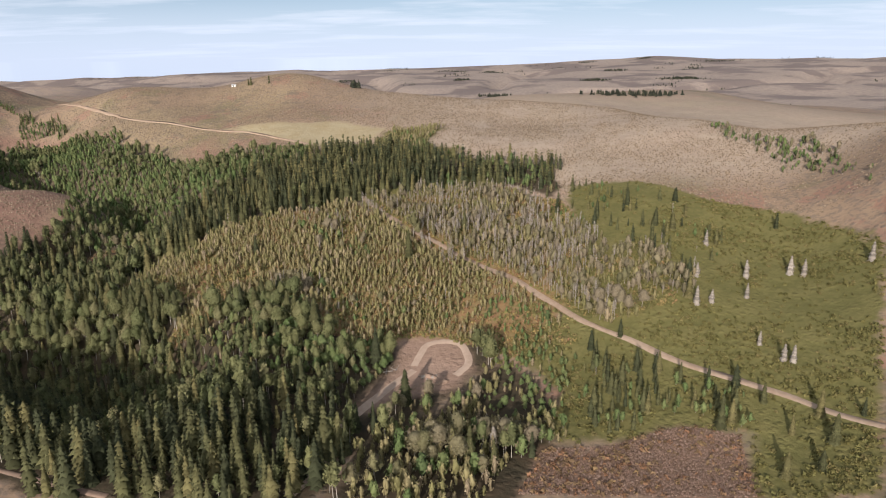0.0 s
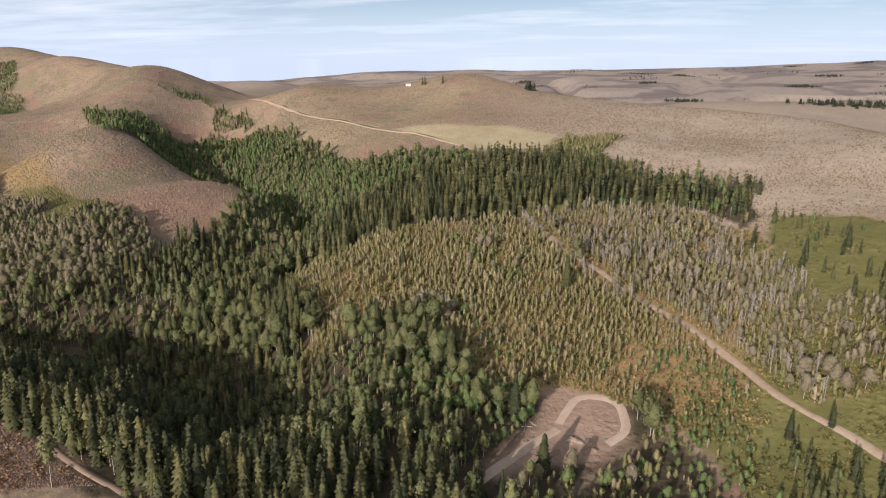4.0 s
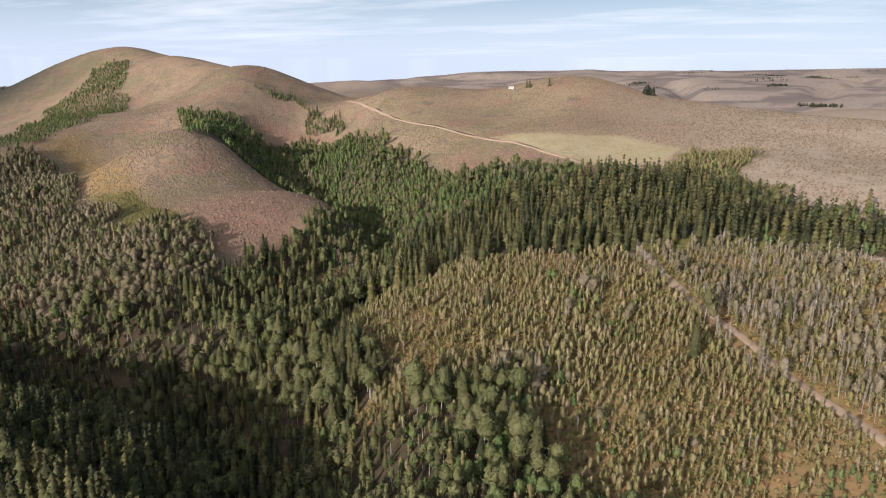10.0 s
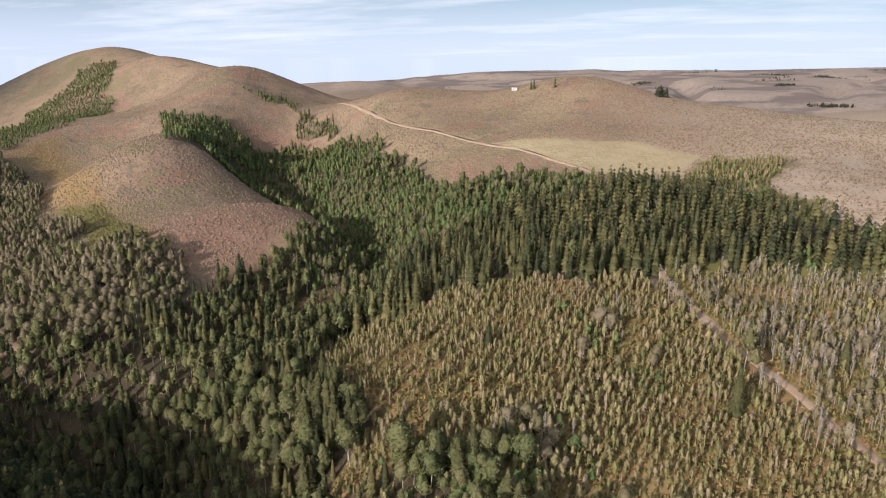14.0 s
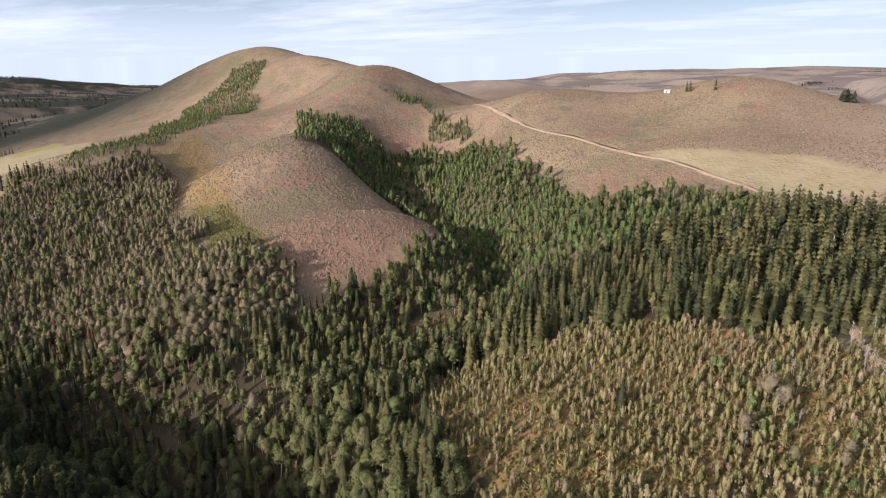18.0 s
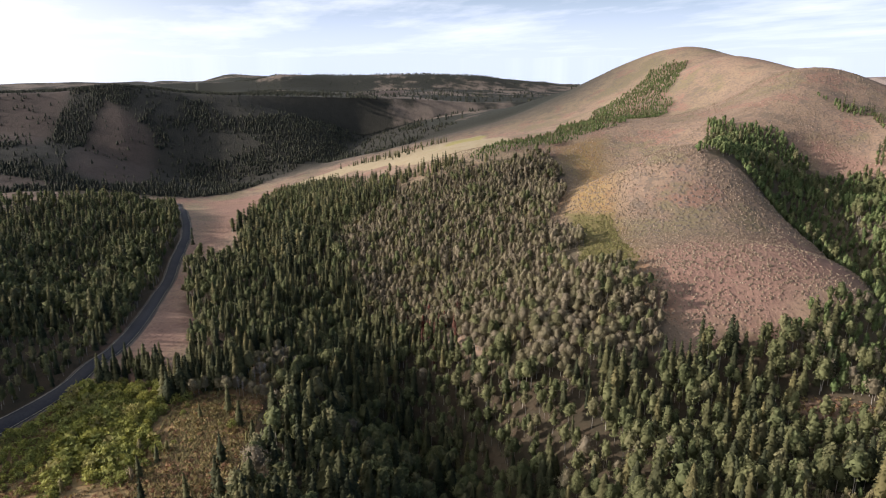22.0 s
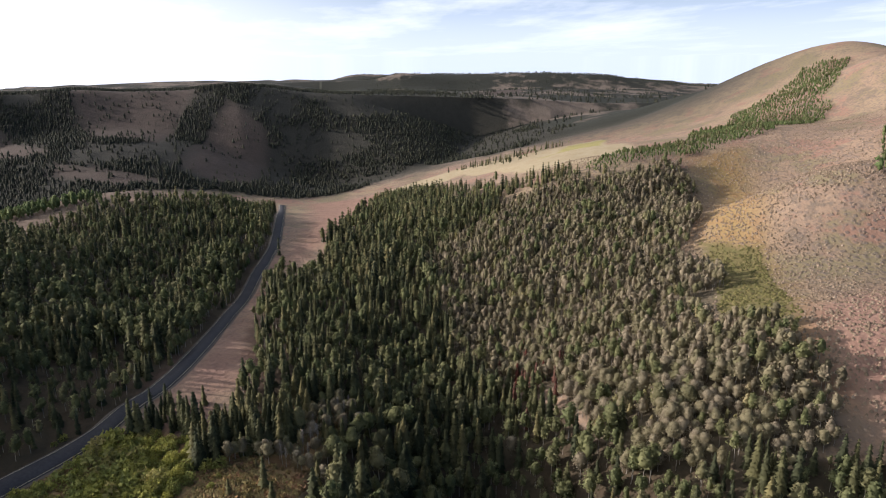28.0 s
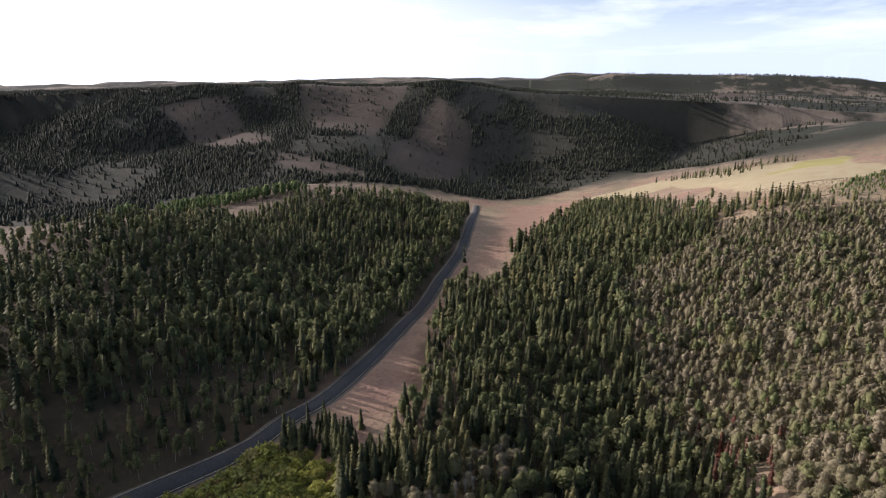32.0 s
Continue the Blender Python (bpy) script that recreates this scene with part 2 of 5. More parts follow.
def mat_ground():
    m, n, l, b = material("ground_cover", 0.95)
    units = n.new("ShaderNodeVectorMath")
    units.operation = "SCALE"
    units.inputs["Scale"].default_value = 1 / S
    l.new(n.new("ShaderNodeTexCoord").outputs["Object"], units.inputs[0])
    where = units.outputs[0]
    fine, mid, big, huge = (tex(n, l, s, d, 0.6, where) for s, d in ((0.55, 5), (0.11, 5), (0.022, 4), (0.006, 4)))
    # dry hillside: golden grass, mauve sagebrush, bare pinkish soil
    col = blend(n, l, step(n, l, calc(n, l, "MULTIPLY_ADD", mid, 0.5, calc(n, l, "MULTIPLY", big, 0.5)), 0.38, 0.62), (0.335, 0.238, 0.16), (0.275, 0.192, 0.135))
    col = blend(n, l, step(n, l, huge, 0.48, 0.66), col, (0.32, 0.245, 0.15))
    col = blend(n, l, calc(n, l, "MULTIPLY", step(n, l, big, 0.52, 0.62), 0.85), col, (0.225, 0.19, 0.105))
    col = blend(n, l, calc(n, l, "MULTIPLY", step(n, l, tex(n, l, 0.035, 5, 0.65, where), 0.54, 0.62), 0.85), col, (0.31, 0.18, 0.13))
    col = blend(n, l, calc(n, l, "MULTIPLY", step(n, l, tex(n, l, 0.05, 6, 0.7, where), 0.56, 0.64), 0.7), col, (0.165, 0.135, 0.10))
    col = blend(n, l, calc(n, l, "MULTIPLY", step(n, l, fine, 0.50, 0.60), 0.6), col, (0.20, 0.16, 0.125))

    # low sagebrush clumps, closely set
    cells = n.new("ShaderNodeTexVoronoi")
    cells.inputs["Scale"].default_value = 0.5
    l.new(where, cells.inputs["Vector"])
    clump = calc(n, l, "SUBTRACT", 1.0, step(n, l, cells.outputs["Distance"], 0.22, 0.5))
    clump = calc(n, l, "MULTIPLY", clump, step(n, l, calc(n, l, "MULTIPLY_ADD", big, 0.5, calc(n, l, "MULTIPLY", mid, 0.5)), 0.4, 0.56))
    col = blend(n, l, calc(n, l, "MULTIPLY", clump, 0.75), col, (0.165, 0.135, 0.112))

    def cover(name, c1, c2, col, soft=0.12, amount=1.0):
        a = n.new("ShaderNodeAttribute")
        a.attribute_name = name
        edge = calc(n, l, "ADD", a.outputs["Fac"], calc(n, l, "MULTIPLY_ADD", mid, 0.7, -0.35))
        f = step(n, l, edge, 0.5 - soft, 0.5 + soft)
        if amount < 1:
            f = calc(n, l, "MULTIPLY", f, amount)
        return blend(n, l, f, col, blend(n, l, step(n, l, calc(n, l, "MULTIPLY_ADD", fine, 0.5, calc(n, l, "MULTIPLY", mid, 0.5)), 0.4, 0.62), c1, c2))

    # far hills: haze put into the base colour, growing with distance
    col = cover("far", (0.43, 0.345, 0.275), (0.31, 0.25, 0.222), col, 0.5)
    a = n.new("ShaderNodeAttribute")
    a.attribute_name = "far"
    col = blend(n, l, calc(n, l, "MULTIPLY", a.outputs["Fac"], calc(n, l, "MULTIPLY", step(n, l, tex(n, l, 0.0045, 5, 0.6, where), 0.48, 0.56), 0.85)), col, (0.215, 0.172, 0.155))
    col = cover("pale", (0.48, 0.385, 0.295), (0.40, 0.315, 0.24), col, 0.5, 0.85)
    # woods floor: brown litter, with the shade between the trees put into the colour
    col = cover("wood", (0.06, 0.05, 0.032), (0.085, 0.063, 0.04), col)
    col = cover("bench", (0.25, 0.185, 0.088), (0.28, 0.17, 0.085), col)
    col = cover("green", (0.138, 0.13, 0.047), (0.182, 0.162, 0.062), col)
    col = cover("meadow", (0.40, 0.335, 0.215), (0.36, 0.29, 0.17), col)
    col = cover("hay", (0.36, 0.32, 0.13), (0.31, 0.28, 0.11), col)
    col = cover("gold", (0.30, 0.215, 0.08), (0.315, 0.19, 0.08), col, 0.35, 0.85)
    col = cover("moss", (0.14, 0.13, 0.05), (0.17, 0.14, 0.06), col, 0.2)
    col = cover("red", (0.325, 0.195, 0.145), (0.265, 0.155, 0.115), col, 0.45, 0.8)
    col = cover("rust", (0.225, 0.15, 0.105), (0.175, 0.115, 0.075), col)
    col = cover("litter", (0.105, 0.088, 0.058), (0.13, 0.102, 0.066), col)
    # brown ground of the western ridge, darkened to carry the shade lying on it
    col = cover("heath", (0.19, 0.14, 0.104), (0.145, 0.11, 0.08), col)
    col = cover("dirt", (0.345, 0.238, 0.178), (0.285, 0.192, 0.14), col, 0.3)
    col = cover("west", (0.21, 0.168, 0.132), (0.155, 0.125, 0.098), col, 0.3)
    a = n.new("ShaderNodeAttribute")
    a.attribute_name = "west"
    woods = step(n, l, calc(n, l, "MULTIPLY_ADD", tex(n, l, 0.0035, 5, 0.55, where), 0.7, calc(n, l, "MULTIPLY", tex(n, l, 0.02, 5, 0.6, where), 0.3)), 0.42, 0.5)
    col = blend(n, l, calc(n, l, "MULTIPLY", a.outputs["Fac"], woods), col, (0.036, 0.038, 0.029))
    # western slope: its shade put into the dark colours of woods floor and openings
    col = cover("westwood_shade", (0.05, 0.047, 0.037), (0.04, 0.04, 0.031), col, 0.2)
    col = cover("openings_shade", (0.1, 0.077, 0.062), (0.075, 0.06, 0.048), col, 0.3)
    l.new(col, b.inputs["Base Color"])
    relief(n, l, b, calc(n, l, "MULTIPLY_ADD", clump, 0.2, calc(n, l, "MULTIPLY_ADD", fine, 0.35, mid)), 0.75, 1.2)
    return m


GROUND = mat_ground()

# ---- plan ----
# rolling land: x, y, radius, height of each rounded form, in units of the plan
FAR_RANGES = [
    (-3150, 2240, 1200, -43.4),    (1890, 2960, 1200, 60.4),    (4050, 80, 1200, 28.0),    (-4590, 800, 1200, 22.0),
    (-3150, 3680, 1200, -105.8),    (-990, 3680, 1200, 39.3),    (3330, 3680, 1200, 14.9),    (-270, 4400, 1200, -9.2),

]
FAR_HILLS = [
    (-2590, 700, 700, -40.3),    (-1330, 1960, 700, -37.3),    (2030, 1540, 700, -13.3),    (-1750, 3220, 700, 30.6),

]
BROAD_HILLS = [
    (-904, -812, 430, 14.3),    (-1678, 1252, 430, -31.4),    (-1678, -38, 430, 48.5),    (902, 1510, 430, -11.4),
    (1418, -38, 430, 10.0),    (386, -1328, 430, -3.2),
]
HILLS = [
    (34, 708, 270, 66.7),    (520, -426, 270, 7.6),    (-614, 1194, 270, 37.8),    (34, 1356, 270, -20.8),
    (-1748, 546, 270, -20.5),
]
SHOULDERS = [
    (-546, 668, 180, 54.6),    (-114, 884, 180, -57.3),    (-762, 128, 180, -20.3),    (642, 236, 180, 16.0),
    (-1086, 236, 180, -50.8),    (-978, 560, 180, 26.9),    (-438, -628, 180, 21.3),    (750, 560, 180, 10.6),
    (-1302, 20, 180, -25.0),    (-1490, 430, 180, -36.0),
]
KNOLLS = [
    (42, 392, 120, 16.6),    (-246, -328, 120, 9.4),    (-30, -400, 120, 4.3),    (-822, -328, 120, -33.5),
    (-894, -40, 120, 19.4),    (-606, -472, 120, 15.7),    (-678, 1112, 120, 29.1),    (-678, 896, 120, -17.2),
    (-30, 1184, 120, -25.2),    (-102, 752, 120, 9.1),
]
HUMPS = [
    (242, 208, 80, 50.3),    (-142, 208, 80, 13.6),    (50, 112, 80, -8.1),    (-430, 400, 80, 24.1),
    (-430, 784, 80, -22.4),    (-574, -224, 80, -35.0),    (-766, 640, 80, 34.6),    (-622, 496, 80, -6.6),
    (194, 592, 80, -13.5),    (338, 496, 80, -9.5),    (-622, 160, 80, -13.8),    (-766, 16, 80, 7.4),
    (386, 112, 80, 7.3),    (-574, 640, 80, 22.7),    (50, 880, 80, 15.3),    (338, 256, 80, 5.2),
    (-766, 160, 80, -15.2),    (290, 880, 80, 12.6),    (-430, -272, 80, -4.5),    (-910, 160, 80, -14.0),

]
ROLLS = [
    (-281, 3, 55, 11.6),    (-182, 564, 55, 19.5),    (-83, 531, 55, 11.8),    (-116, -30, 55, -5.9),
    (-314, -129, 55, 16.6),    (-479, 36, 55, 14.4),    (49, 663, 55, -16.1),    (-248, 762, 55, -13.2),
    (-578, 762, 55, -5.3),    (-215, -162, 55, 5.2),    (-545, 333, 55, 11.1),    (181, -63, 55, -2.4),
    (-446, -63, 55, -3.9),    (214, 696, 55, -6.3),    (-644, -96, 55, -8.3),    (-281, -228, 55, 6.3),
    (-677, 663, 55, 27.8),    (-50, 663, 55, -10.9),    (-302, 344, 38, 35.5),    (-120, 162, 38, -10.1),
    (-302, 208, 38, -9.4),    (131, 208, 38, -19.8),    (-142, 299, 38, -28.3),    (-234, 299, 38, 19.3),

]
ROLLS_MORE = [
    (-234, 390, 38, -14.7),    (154, 390, 38, 12.8),    (-6, 185, 38, -11.4),    (-234, -43, 38, -11.0),
    (86, -20, 38, -2.0),    (-74, 230, 38, -10.6),    (-165, 230, 38, -14.0),    (-393, 527, 38, 27.7),
    (-302, 458, 38, -31.1),    (-256, 527, 38, 21.0),    (-370, 139, 38, -6.9),    (-439, 299, 38, 9.1),
    (-302, 390, 38, 17.6),    (-348, 344, 38, -21.8),    (63, 230, 38, 1.2),    (-234, 48, 38, 16.7),
    (-256, 208, 38, -19.2),    (268, 162, 38, 2.7),    (200, 230, 38, 16.6),    (-142, 94, 38, -5.5),
    (63, 344, 38, -4.6),    (17, 276, 38, -10.1),    (-348, 2, 38, 14.9),    (154, 276, 38, -10.0),

]
ROLLS_MORE_MORE = [
    (200, 322, 38, 12.3),    (-51, 413, 38, -7.3),    (-211, 94, 38, -12.0),    (-28, 504, 38, -5.0),
    (-97, 458, 38, 3.0),    (-348, 458, 38, 25.8),    (-211, 458, 38, 12.0),    (-165, 390, 38, -12.4),
    (-120, 344, 38, 12.4),    (-74, 94, 38, -3.1),    (86, 276, 38, 5.6),    (86, 185, 38, 6.0),
    (154, 94, 38, 2.1),    (-256, 618, 38, 15.9),    (-6, -89, 38, -2.3),    (-188, 2, 38, -2.0),
    (-256, -66, 38, 15.9),    (-120, 572, 38, 15.5),    (-165, 504, 38, -4.7),    (200, 413, 38, -9.1),
    (154, 367, 38, -3.5),    (-74, 344, 38, -11.1),    (63, 436, 38, -9.1),    (-6, 344, 38, 1.0),

]
ROLLS_MORE_MORE_MORE = [
    (-393, 208, 38, -4.1),    (-370, 390, 38, -13.1),    (-348, 299, 38, 2.0),    (-279, 299, 38, -2.6),
    (-211, 322, 38, 23.4),    (-348, 572, 38, 13.7),    (-393, 481, 38, -9.3),    (245, 230, 38, -9.9),
    (177, 185, 38, 15.0),    (222, 162, 38, -18.3),    (-462, 572, 38, 17.3),    (245, 94, 38, 9.2),
    (-256, 139, 38, 3.1),    (-188, 185, 38, -7.6),    (-302, 94, 38, -5.1),    (-51, 139, 38, -4.4),
    (17, 116, 38, 1.9),    (63, 25, 38, -3.0),    (108, 139, 38, -3.0),    (-484, 139, 38, -2.9),
    (-279, 253, 38, 3.5),    (-256, 322, 38, -29.2),    (-165, -66, 38, 2.8),    (-530, 572, 38, 19.4),

]
ROLLS_MORE_MORE_MORE_MORE = [
    (-28, 550, 38, 2.7),    (-74, 504, 38, -4.4),    (-142, 436, 38, 4.5),    (-188, 299, 38, -17.8),
    (-120, 299, 38, 4.6),    (-74, 276, 38, -4.7),    (-28, 230, 38, 2.3),    (-393, 344, 38, 7.9),
    (-484, 367, 38, -7.6),    (86, -112, 38, -2.2),    (154, 25, 38, -4.3),    (108, 94, 38, 5.0),
    (86, 139, 38, -4.6),    (-348, 71, 38, 2.6),    (-142, 208, 38, -6.9),    (86, 481, 38, 2.1),
    (86, 572, 38, -3.4),    (-484, 527, 38, -9.5),    (-416, 572, 38, 6.2),    (-530, 48, 38, 6.6),
    (-530, -43, 38, -4.4),    (-530, -112, 38, 4.1),
]
LANDFORMS = FAR_RANGES + FAR_HILLS + BROAD_HILLS + HILLS + SHOULDERS + KNOLLS + HUMPS + ROLLS + ROLLS_MORE + ROLLS_MORE_MORE + ROLLS_MORE_MORE_MORE + ROLLS_MORE_MORE_MORE_MORE
# long crests of the far country: fall towards the valley, fall behind, crest points x, y, z
CRESTS = [
    (0.3, 0.03, [(-2495, 318, 14), (-2485, 426, 37), (-2455, 622, 33), (-2380, 912, 37), (-2311, 1098, 30), (-2271, 1188, 15), (-2219, 1292, 4), (-2182, 1360, -7)]),
    (0.4, 0.04, [(-2094, 314, -12), (-2077, 462, 0), (-2056, 577, -10), (-2033, 675, -35)]),
    (0.45, 0.12, [(-2072, 722, -21), (-2047, 804, -8), (-2021, 878, -27), (-2015, 895, -54)]),
    (0.2, 0.1, [(-1802, 749, -47), (-1784, 799, -33), (-1750, 883, -31), (-1732, 924, -42)]),
    (0.32, 0.1, [(-1516, 362, -48), (-1498, 458, -35), (-1478, 542, -23), (-1457, 612, -20), (-1437, 670, -32), (-1430, 688, -43)]),
    (0.33, 0.04, [(-912, -336, 46), (-935, -296, 47), (-952, -264, 50), (-989, -181, 49), (-1003, -142, 53), (-1020, -88, 49), (-1035, -23, 49), (-1047, 45, 55), (-1051, 83, 52), (-1054, 138, 44), (-1054, 193, 40)]),
    (0.09, 0.02, [(-112, 3505, 42), (281, 3496, 53), (551, 3464, 62), (756, 3425, 74), (879, 3395, 78), (1021, 3355, 90), (1136, 3318, 84), (1309, 3253, 73), (1597, 3122, 71)]),
    (0.06, 0.02, [(-2213, 3694, -9), (-1869, 3879, 12), (-1548, 4019, 17), (-1296, 4107, 37), (-1036, 4180, 21), (-626, 4261, 45), (-138, 4305, 34)]),
    (0.16, 0.05, [(350, 2280, -12), (469, 2259, 6), (630, 2219, 29), (751, 2181, 39), (893, 2127, 32), (975, 2091, 10), (1063, 2047, -28)]),
    (0.13, 0.08, [(184, 990, 24), (228, 981, 26), (270, 970, 34), (304, 960, 40), (333, 950, 44), (367, 937, 42), (410, 920, 33), (449, 901, 26)]),
    (0.12, 0.04, [(-26, 1707, -2), (44, 1706, 8), (119, 1703, 14), (193, 1696, 7), (260, 1687, -2)]),
]
# outlines and lines on the plan
PLAN = {}
PLAN["g_green"] = [(38, 195), (37, 215), (53, 237), (53, 284), (57, 295), (85, 287), (98, 274), (107, 266), (124, 258), (135, 245), (140, 224), (142, 206), (86, 113), (62, 116), (71, 137), (55, 140), (41, 137), (28, 136), (23, 142), (32, 158), (23, 176), (20, 190)]
PLAN["g_rust"] = [(15, 119), (22, 135), (38, 135), (52, 140), (59, 140), (68, 136), (65, 125), (63, 116)]
PLAN["g_meadow"] = [(-147, 446), (-108, 445), (-68, 449), (-35, 431), (-40, 414), (-57, 408), (-69, 402), (-90, 410), (-110, 423)]
PLAN["g_red"] = [(-232, 289), (-240, 322), (-243, 369), (-228, 374), (-186, 341), (-190, 318), (-183, 309), (-187, 296), (-195, 280), (-209, 279)]
PLAN["g_gold"] = [(-414, 355), (-424, 391), (-377, 370), (-282, 312), (-226, 287), (-200, 279), (-210, 277), (-222, 276), (-271, 308), (-303, 299), (-324, 311), (-383, 357)]
PLAN["g_moss"] = [(-303, 299), (-284, 311), (-228, 286), (-222, 276), (-246, 273), (-282, 294)]
PLAN["g_vergea"] = [(-255, 118), (-278, 123), (-317, 133), (-335, 136), (-303, 136), (-262, 143), (-251, 137), (-245, 131)]
PLAN["g_vergeb"] = [(-376, 135), (-405, 152), (-443, 167), (-547, 196), (-697, 209), (-669, 146), (-500, 153), (-419, 146), (-394, 135)]
PLAN["g_flank"] = [(-705, 216), (-726, 283), (-708, 356), (-698, 426), (-516, 372), (-430, 310), (-464, 288), (-675, 284), (-608, 211)]
PLAN["g_loop"] = [(-15, 194), (-8, 195), (2, 193), (8, 185), (8, 175), (2, 166), (-4, 166), (-13, 162), (-20, 155), (-23, 158), (-20, 168), (-14, 180), (-14, 186)]
PLAN["g_fork"] = [(-172, 147), (-160, 148), (-144, 146), (-137, 149), (-125, 141), (-105, 133), (-100, 131), (-132, 119)]
PLAN["g_tri"] = [(-162, 423), (-148, 433), (-134, 406), (-131, 386), (-150, 404)]
PLAN["g_red2"] = [(-336, 463), (-334, 484), (-304, 493), (-280, 485), (-255, 475), (-213, 443), (-299, 486), (-323, 464)]
PLAN["g_brownpatch"] = [(-167, 292), (-163, 303), (-153, 310), (-150, 301), (-158, 291), (-164, 289)]
PLAN["t_bench"] = [(-115, 282), (-78, 296), (-42, 300), (-25, 275), (-5, 251), (26, 213), (37, 190), (40, 180), (19, 179), (15, 189), (-17, 191), (-23, 187), (-41, 200), (-71, 217), (-94, 232)]
PLAN["t_benchb"] = [(-119, 279), (-103, 293), (-85, 300), (-58, 290), (-42, 299), (-32, 289), (-14, 262), (-4, 248), (0, 238), (-60, 217), (-94, 205), (-90, 228), (-125, 243), (-132, 267)]
PLAN["t_dead"] = [(-37, 299), (-6, 307), (31, 305), (52, 280), (54, 254), (53, 228), (61, 221), (78, 215), (71, 192), (53, 188), (39, 191), (38, 194), (26, 212), (7, 237), (-5, 253), (-20, 273)]
PLAN["t_greenlow"] = [(-89, 218), (-56, 205), (-25, 188), (-16, 174), (-24, 152), (-39, 157), (-76, 170), (-92, 189)]
PLAN["t_low"] = [(-14, 154), (2, 156), (10, 174), (19, 177), (30, 152), (22, 133), (12, 113), (-26, 115), (-20, 141)]
PLAN["t_belt"] = [(-118, 274), (-137, 318), (-121, 338), (-93, 368), (-65, 389), (-42, 387), (-16, 343), (8, 336), (6, 310), (-15, 308), (-36, 300), (-56, 294), (-83, 297), (-99, 287)]
PLAN["t_belt2"] = [(-47, 393), (-19, 368), (22, 336), (55, 329), (51, 286), (31, 309), (5, 309), (-35, 306), (-59, 308)]
PLAN["t_gully"] = [(-372, 436), (-338, 460), (-319, 459), (-296, 482), (-245, 459), (-192, 432), (-147, 391), (-123, 384), (-96, 376), (-123, 342), (-140, 324), (-150, 333), (-172, 344), (-185, 342), (-239, 385), (-265, 383), (-281, 377), (-289, 362)]
PLAN["t_upper"] = [(-35, 425), (3, 412), (-12, 371), (10, 352), (8, 336), (-15, 348), (-41, 393)]
PLAN["t_knoll"] = [(-186, 317), (-179, 337), (-155, 342), (-142, 325), (-148, 313), (-149, 307), (-174, 300)]
PLAN["t_grey"] = [(-405, 350), (-369, 338), (-301, 291), (-272, 289), (-240, 267), (-219, 274), (-207, 275), (-193, 273), (-192, 254), (-210, 234), (-259, 225), (-284, 204), (-367, 204), (-421, 256), (-410, 302)]
PLAN["t_conleft"] = [(-355, 141), (-398, 160), (-654, 212), (-440, 262), (-401, 250), (-402, 224), (-363, 203), (-294, 197), (-271, 200), (-243, 180), (-215, 153), (-232, 137), (-252, 140), (-294, 135)]
PLAN["t_valley"] = [(-215, 153), (-265, 199), (-251, 222), (-206, 232), (-192, 264), (-184, 312), (-179, 334), (-149, 333), (-138, 325), (-136, 330), (-114, 294), (-127, 291), (-133, 251), (-131, 225), (-161, 158), (-188, 160)]
PLAN["t_lowleft"] = [(-272, 214), (-212, 219), (-183, 257), (-168, 293), (-134, 275), (-109, 224), (-84, 194), (-60, 185), (-28, 185), (-19, 177), (-18, 162), (-81, 132), (-98, 129), (-124, 141), (-150, 147), (-166, 143)]
PLAN["t_bottom"] = [(-129, 178), (-89, 183), (-24, 181), (-15, 172), (-21, 148), (-27, 124), (-32, 114), (-94, 124)]
PLAN["t_brush"] = [(-200, 91), (-209, 95), (-221, 105), (-228, 116), (-222, 141), (-200, 151), (-174, 148), (-191, 94)]
PLAN["t_brush2"] = [(-215, 99), (-226, 106), (-233, 112), (-233, 124), (-223, 137), (-220, 139)]
PLAN["w_slope"] = [(-778, -622), (-970, -572), (-1161, -426), (-1357, -262), (-1511, -1), (-1519, 230), (-1353, 324), (-1132, 418), (-844, 454), (-772, 334), (-847, 266), (-778, 203), (-691, 129), (-681, 80), (-637, 11), (-507, -65), (-453, -87), (-419, -112), (-309, -82)]
PLAN["o_c"] = [(-963, -400), (-1040, -360), (-980, -303), (-915, -324)]
PLAN["o_d"] = [(-1379, 416), (-2105, 755), (-1292, 518), (-1282, 408)]
PLAN["t_vergeend"] = [(-230, 114), (-244, 122), (-237, 135), (-244, 144), (-239, 157), (-220, 160), (-220, 142), (-222, 122)]
PLAN["t_roadaspen"] = [(-291, 120), (-325, 123), (-397, 132), (-399, 119), (-363, 101), (-334, 91), (-306, 100), (-294, 111)]
PLAN["t_ridgegreen"] = [(-343, 2), (-491, -55), (-472, 6), (-485, 28), (-471, 42), (-451, 2), (-438, -25), (-334, 10)]
PLAN["t_flankrow"] = [(-845, 274), (-790, 341), (-793, 424), (-729, 413), (-664, 329), (-727, 271)]
PLAN["t_flanktop"] = [(-584, 239), (-451, 265), (-405, 323), (-409, 336), (-399, 335), (-416, 282), (-435, 260), (-468, 229)]
PLAN["t_west"] = [(-266, 23), (-317, 24), (-414, 19), (-469, 48), (-510, 85), (-595, 128), (-402, 134), (-358, 128), (-283, 123), (-249, 119), (-225, 107), (-210, 96), (-201, 74)]
PLAN["t_roadr"] = [(-236, 136), (-253, 144), (-295, 138), (-359, 139), (-385, 156), (-425, 170), (-556, 200), (-473, 262), (-417, 249), (-382, 219), (-320, 201), (-290, 206), (-252, 219), (-233, 225), (-215, 139)]
PLAN["t_strip"] = [(-638, 599), (-615, 614), (-536, 534), (-508, 514), (-447, 425), (-422, 364), (-418, 306), (-433, 308), (-494, 395), (-613, 512), (-625, 561)]
